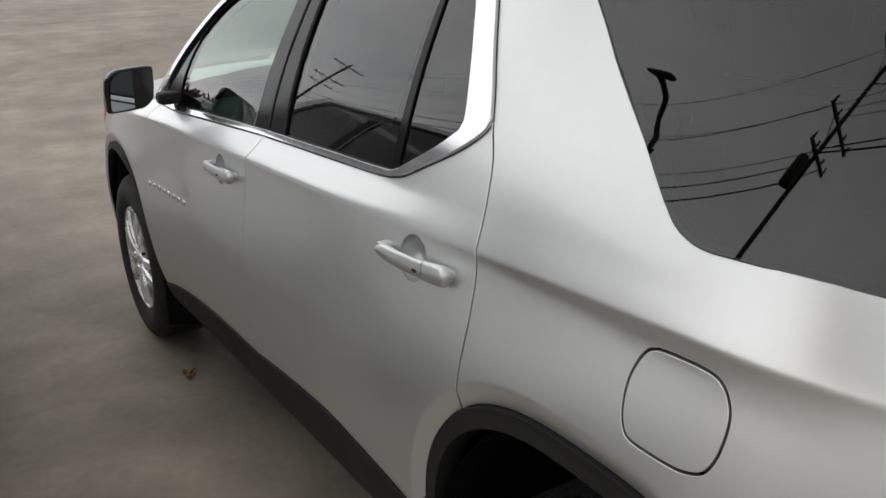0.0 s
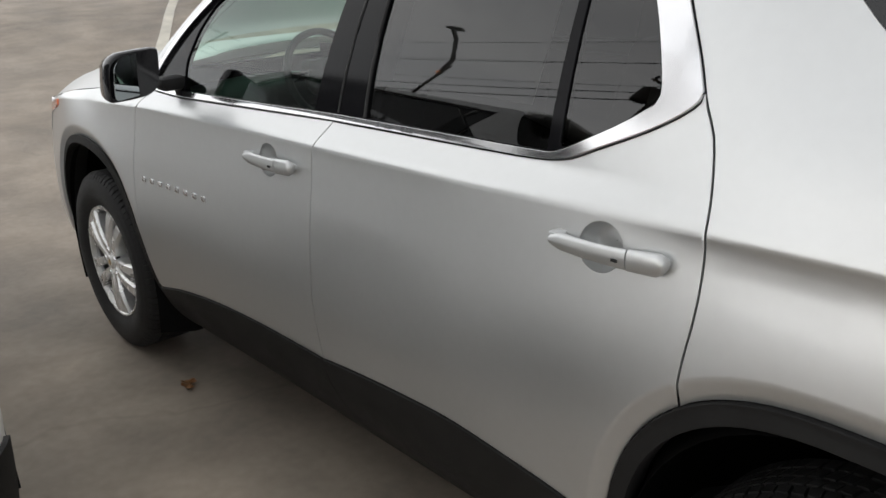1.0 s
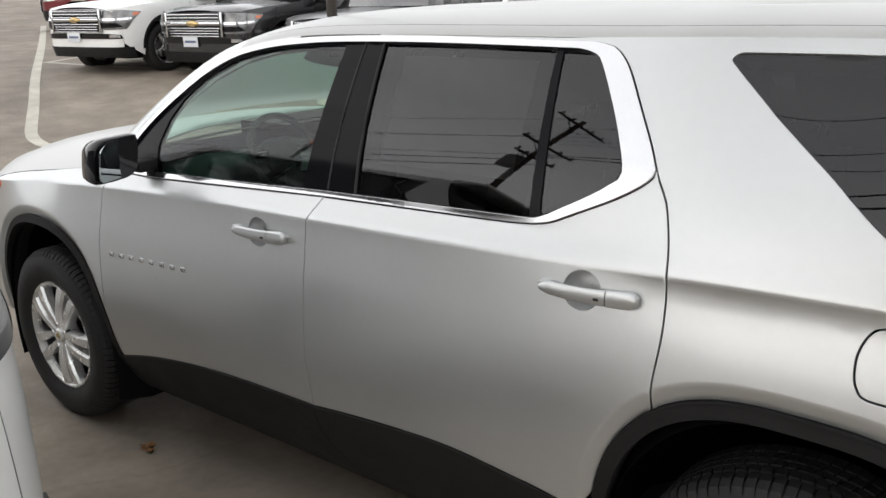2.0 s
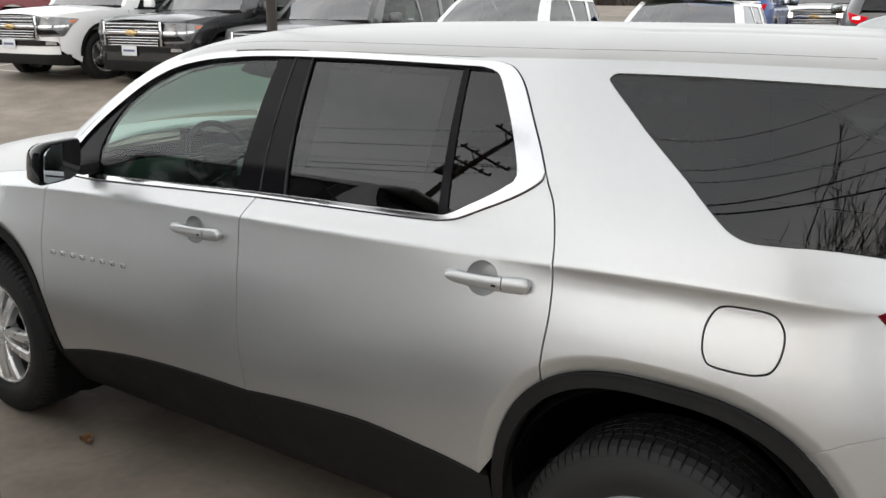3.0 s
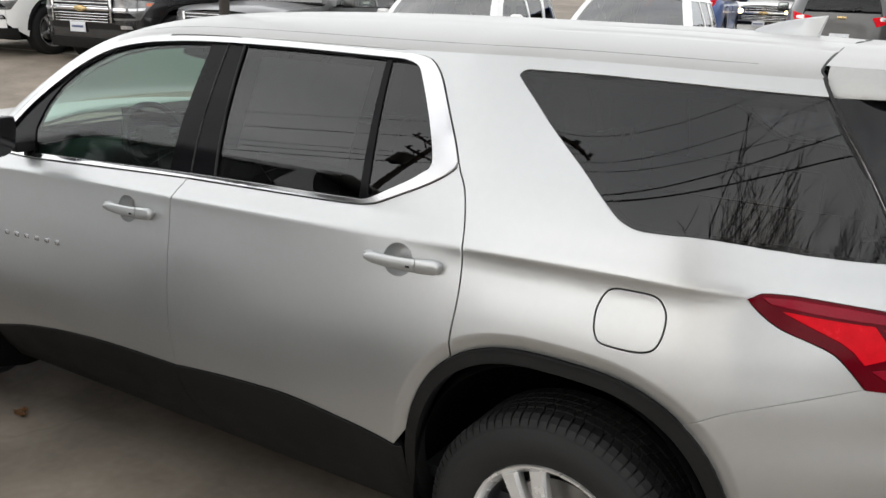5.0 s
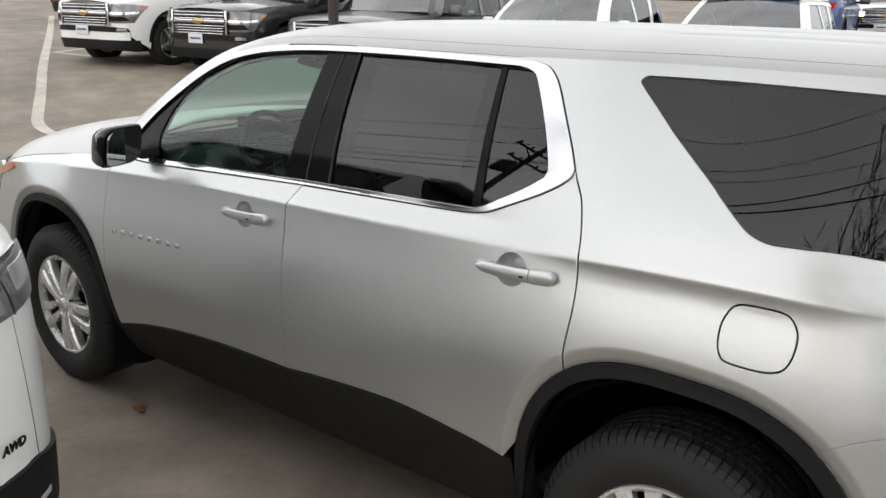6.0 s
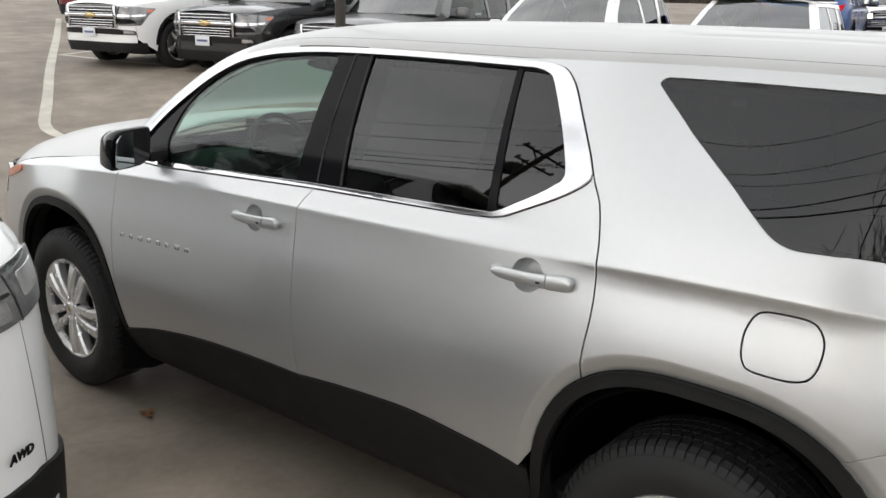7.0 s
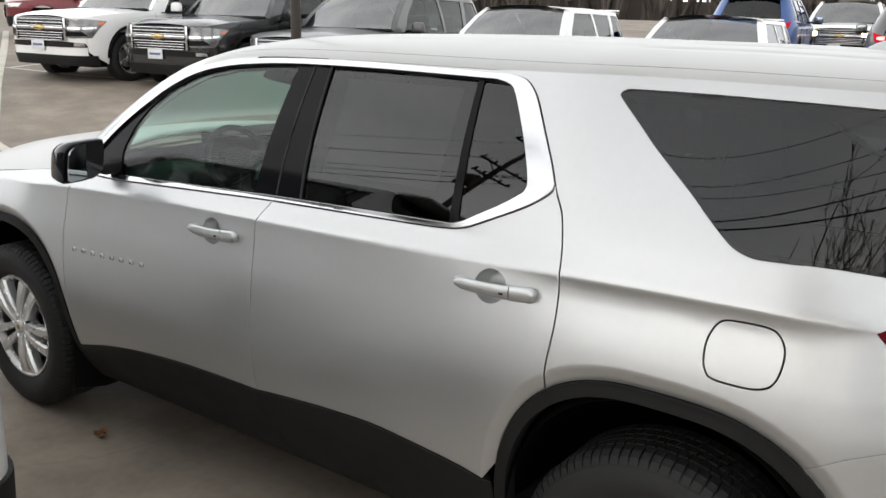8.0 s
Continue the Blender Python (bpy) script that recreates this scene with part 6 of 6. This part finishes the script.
# ---- behind the camera, and seen in the dark glass ----
def utility_pole(x, y, h, can, name="utility_pole"):
    pole = thing(name, stand(x, y, 4), "weathered wooden utility pole with crossarms and insulators", "utility pole", "utility poles")
    part("shaft", rod([(0, 0, 0), (0.02, 0, h * 0.5), (0, 0, h)], 0.12, 12, 0.75), WOOD, pole)
    for z, w in ((h - 0.5, 1.3), (h - 2.6, 1.25), (h - 3.5, 0.9)):
        arm = part("crossarm", block((0.08, 2 * w, 0.09), (0.14, 0, z), 0.01), WOOD, pole, "wooden crossarm")
        for k in (-0.92, -0.45, 0.45, 0.92):
            part("insulator", lathe([(0, 0), (0.05, 0), (0.06, 0.06), (0.03, 0.09), (0.05, 0.15), (0, 0.17)], 10, "z", (0.14, k * w, z + 0.06)), GLOSS, arm, "dark insulator")
        for k in (-1, 1):
            part("brace", rod([(0.14, k * w * 0.6, z), (0.12, 0, z - 0.6)], 0.018, 6), POST, arm)
    if can:
        part("transformer", lathe([(0, 0), (0.22, 0), (0.24, 0.03), (0.24, 0.75), (0.2, 0.82), (0, 0.84)], 20, "z", (0.02, 0.42, h - 4.6)), POST, pole, "grey transformer can")
    return pole


POLES = [(-44.0, -17.5, 13.6), (-7.2, -11.7, 13.2)]
for x, y, h in POLES:
    utility_pole(x, y, h, x > -20)


def wire(a, b, sag, radius=0.016):
    pts = []
    for i in range(25):
        t = i / 24
        p = Vector(a).lerp(Vector(b), t)
        p.z -= sag * 4 * t * (1 - t)
        pts.append(p)
    me = bpy.data.meshes.new("power_cable")
    bm = rod(pts, radius, 5)
    bm.to_mesh(me), bm.free()
    me.materials.append(CABLE)
    return tagged(new("power_cable", me), "black overhead cable strung between utility poles", "cable", "overhead cables")


for (xa, ya, ha), (xb, yb, hb) in zip(POLES, POLES[1:]):
    long = abs(xb - xa) / 34
    for dy, z, sag, r in ((-1.2, 0.28, 0.5, 0.012), (0.55, 0.28, 0.5, 0.012), (-0.9, 2.4, 0.7, 0.014), (0.9, 2.4, 0.65, 0.014), (0.2, 3.8, 0.9, 0.022), (0.3, 4.4, 1.0, 0.026)):
        wire((xa + 0.14, ya + dy, ha - z), (xb + 0.14, yb + dy, hb - z), sag * long * long, r)

# from the near pole the cables run on past the tail of the silver car
anchor = thing("utility_pole", stand(44.0, -4.6, 0), "weathered wooden utility pole with plain crossarms", "utility pole", "utility poles")
part("shaft", rod([(0, 0, 0), (0, 0, 6), (0, 0, 12.6)], 0.13, 12, 0.75), WOOD, anchor)
for z in (12.0, 10.7, 9.7):
    part("crossarm", block((0.09, 5.4, 0.09), (0, 0, z), 0.01), WOOD, anchor, "wooden crossarm")
for z, dy, end, r in ((12.0, 0.5, -2.0, 0.011), (10.9, 0.45, -3.1, 0.011), (10.6, 0.5, -6.6, 0.010), (10.0, 0.0, -4.2, 0.022), (9.6, 0.35, -7.2, 0.026)):
    wire((-7.06, -11.7 + dy, z), (44.0, end, z), 0.0, r)

mast = thing("street_lamp", stand(-9.5, -8.2, 0), "dark street lamp with a short bent arm", "street lamp")
part("shaft", rod([(0, 0, 0), (0, 0, 5), (0, 0, 7.2)], 0.045, 8, 0.9), POST, mast)
part("arm", rod([(0, 0, 6.7), (-0.08, 0.1, 7.5), (-0.35, 0.5, 8.4), (-0.30, 0.9, 8.6)], 0.065, 8, 0.8), POST, mast)
part("lamp_head", block((0.5, 0.24, 0.10), (-0.15, 1.0, 8.6), 0.05, 2, Euler((0, radians(6), 0)).to_matrix().to_4x4()), POST, mast)
part("signal_lamp", lathe([(0, -0.05), (0.04, -0.035), (0.05, 0), (0.04, 0.035), (0, 0.05)], 12, "z", (0.05, 0.12, 6.7)), ORANGE_ON, mast, "lit orange signal lamp")


def bare_tree(x, y, h, seed, spread=0.62):
    """A leafless tree: a tapered trunk and forking limbs that end in fine twigs."""
    rng = random.Random(seed)
    tree = thing("bare_tree", stand(x, y, 0), "leafless tree with dark bark and many fine twigs", "tree", "bare trees")
    trunk = rod([(0, 0, 0), (0.05, 0.02, h * 0.10), (0.02, -0.03, h * 0.2), (0, 0, h * 0.28)], 0.018 * h, 8, 0.7)
    part("trunk", trunk, BARK, tree)
    limbs = []

    def grow(p, way, length, r, level):
        pts, q, w = [p], p.copy(), way.copy()
        for _ in range(4):
            w = (w + Vector((rng.uniform(-0.22, 0.22), rng.uniform(-0.22, 0.22), rng.uniform(-0.04, 0.16)))).normalized()
            q = q + w * length / 4
            pts.append(q)
        limbs.append((pts, r))
        if level == 0:
            return
        for i in range(4 if level > 2 else 3):
            t = rng.uniform(0.30, 1.0)
            k = min(3, int(t * 4))
            at = pts[k].lerp(pts[k + 1], t * 4 - k)
            side = Vector((rng.uniform(-1, 1), rng.uniform(-1, 1), rng.uniform(-0.1, 0.5))).normalized()
            grow(at, (w * 0.75 + side * spread * 1.25).normalized(), length * rng.uniform(0.5, 0.72), r * 0.55, level - 1)

    for i in range(6):
        a = 2 * math.pi * i / 6 + rng.uniform(-0.4, 0.4)
        grow(Vector((0, 0, h * rng.uniform(0.14, 0.27))), Vector((math.cos(a) * spread, math.sin(a) * spread, 1)).normalized(), h * rng.uniform(0.34, 0.46), 0.0085 * h, 4)
    verts, faces = [], []
    for pts, r in limbs:
        base = len(verts)
        for i, p in enumerate(pts):
            rr = max(0.010, 1.10 * r * (1 - 0.6 * i / 4))
            for k in range(3):
                a = 2 * math.pi * k / 3
                verts.append((p.x + rr * math.cos(a), p.y + rr * math.sin(a), p.z))
        for i in range(4):
            for k in range(3):
                a, b = base + 3 * i + k, base + 3 * i + (k + 1) % 3
                faces.append([a, b, b + 3, a + 3])
    part("crown", mesh_of("crown", verts, faces, BARK), BARK, tree, "bare limbs and twigs")


for i, (x, y, h) in enumerate(((3.1, -9.0, 8.4), (5.2, -9.4, 7.6), (8.0, -9.0, 7.0), (9.8, -8.8, 6.4))):
    bare_tree(x, y, h, 11 + i)

lot_lamp = thing("lamp_post", stand(14.7, 1.9, 0), "dark bronze lamp post with a boxy head", "lamp post")
part("shaft", rod([(0, 0, 0), (0, 0, 6), (0, 0, 11.2)], 0.16, 12, 0.8), POST, lot_lamp)
part("lamp_head", block((0.55, 1.1, 0.28), (0, 0, 11.3), 0.06, 2), POST, lot_lamp)
part("lamp_bracket", block((0.3, 0.3, 0.7), (0, 0, 10.7), 0.05, 2), POST, lot_lamp)

# bare woods all round the lot, far off: thin trunks and limbs over a dark undergrowth
rng = random.Random(5)
wv, wf = [], []
for i in range(520):
    a = 2 * math.pi * i / 520 + rng.uniform(-0.01, 0.01)
    d = rng.uniform(72, 84)
    x, y = d * math.cos(a), d * math.sin(a)
    g = ground_z(x, y)
    h = rng.uniform(4.5, 7.0) + 1.0 * math.sin(a * 7)
    side = Vector((-math.sin(a), math.cos(a), 0))
    for k in range(9):
        foot = Vector((x, y, g + (0 if k < 4 else rng.uniform(1.5, h * 0.45)))) + side * rng.uniform(-0.8, 0.8)
        tip = foot + side * rng.uniform(-1.9, 1.9) + Vector((0, 0, h * rng.uniform(0.45, 0.95)))
        tip.z = min(tip.z, g + h)
        base = len(wv)
        r = rng.uniform(0.12, 0.30)
        for p, q in ((foot, r), (foot.lerp(tip, 0.5) + side * rng.uniform(-0.3, 0.3), r * 0.8), (tip, 0.03)):
            wv += [p + side * q, p - side * q, p + Vector((q * math.cos(a), q * math.sin(a), 0))]
        for j in (0, 3):
            for m in range(3):
                n = (m + 1) % 3
                wf.append([base + j + m, base + j + n, base + j + 3 + n, base + j + 3 + m])
for i in range(180):
    a0, a1 = 2 * math.pi * i / 180, 2 * math.pi * (i + 1) / 180
    base = len(wv)
    for a, bit in ((a0, i), (a1, (i + 1) % 180)):
        top = 2.2 + 1.0 * noise.noise(Vector((bit * 0.37, 1.5, 0)))
        x, y = 86 * math.cos(a), 86 * math.sin(a)
        wv += [Vector((x, y, -0.5)), Vector((x, y, ground_z(x, y) + top))]
    wf.append([base, base + 1, base + 3, base + 2])
tagged(new("far_woods", mesh_of("far_woods", wv, wf, BARK)), "bare brown woods far behind the lot", "woods", kind="stuff")
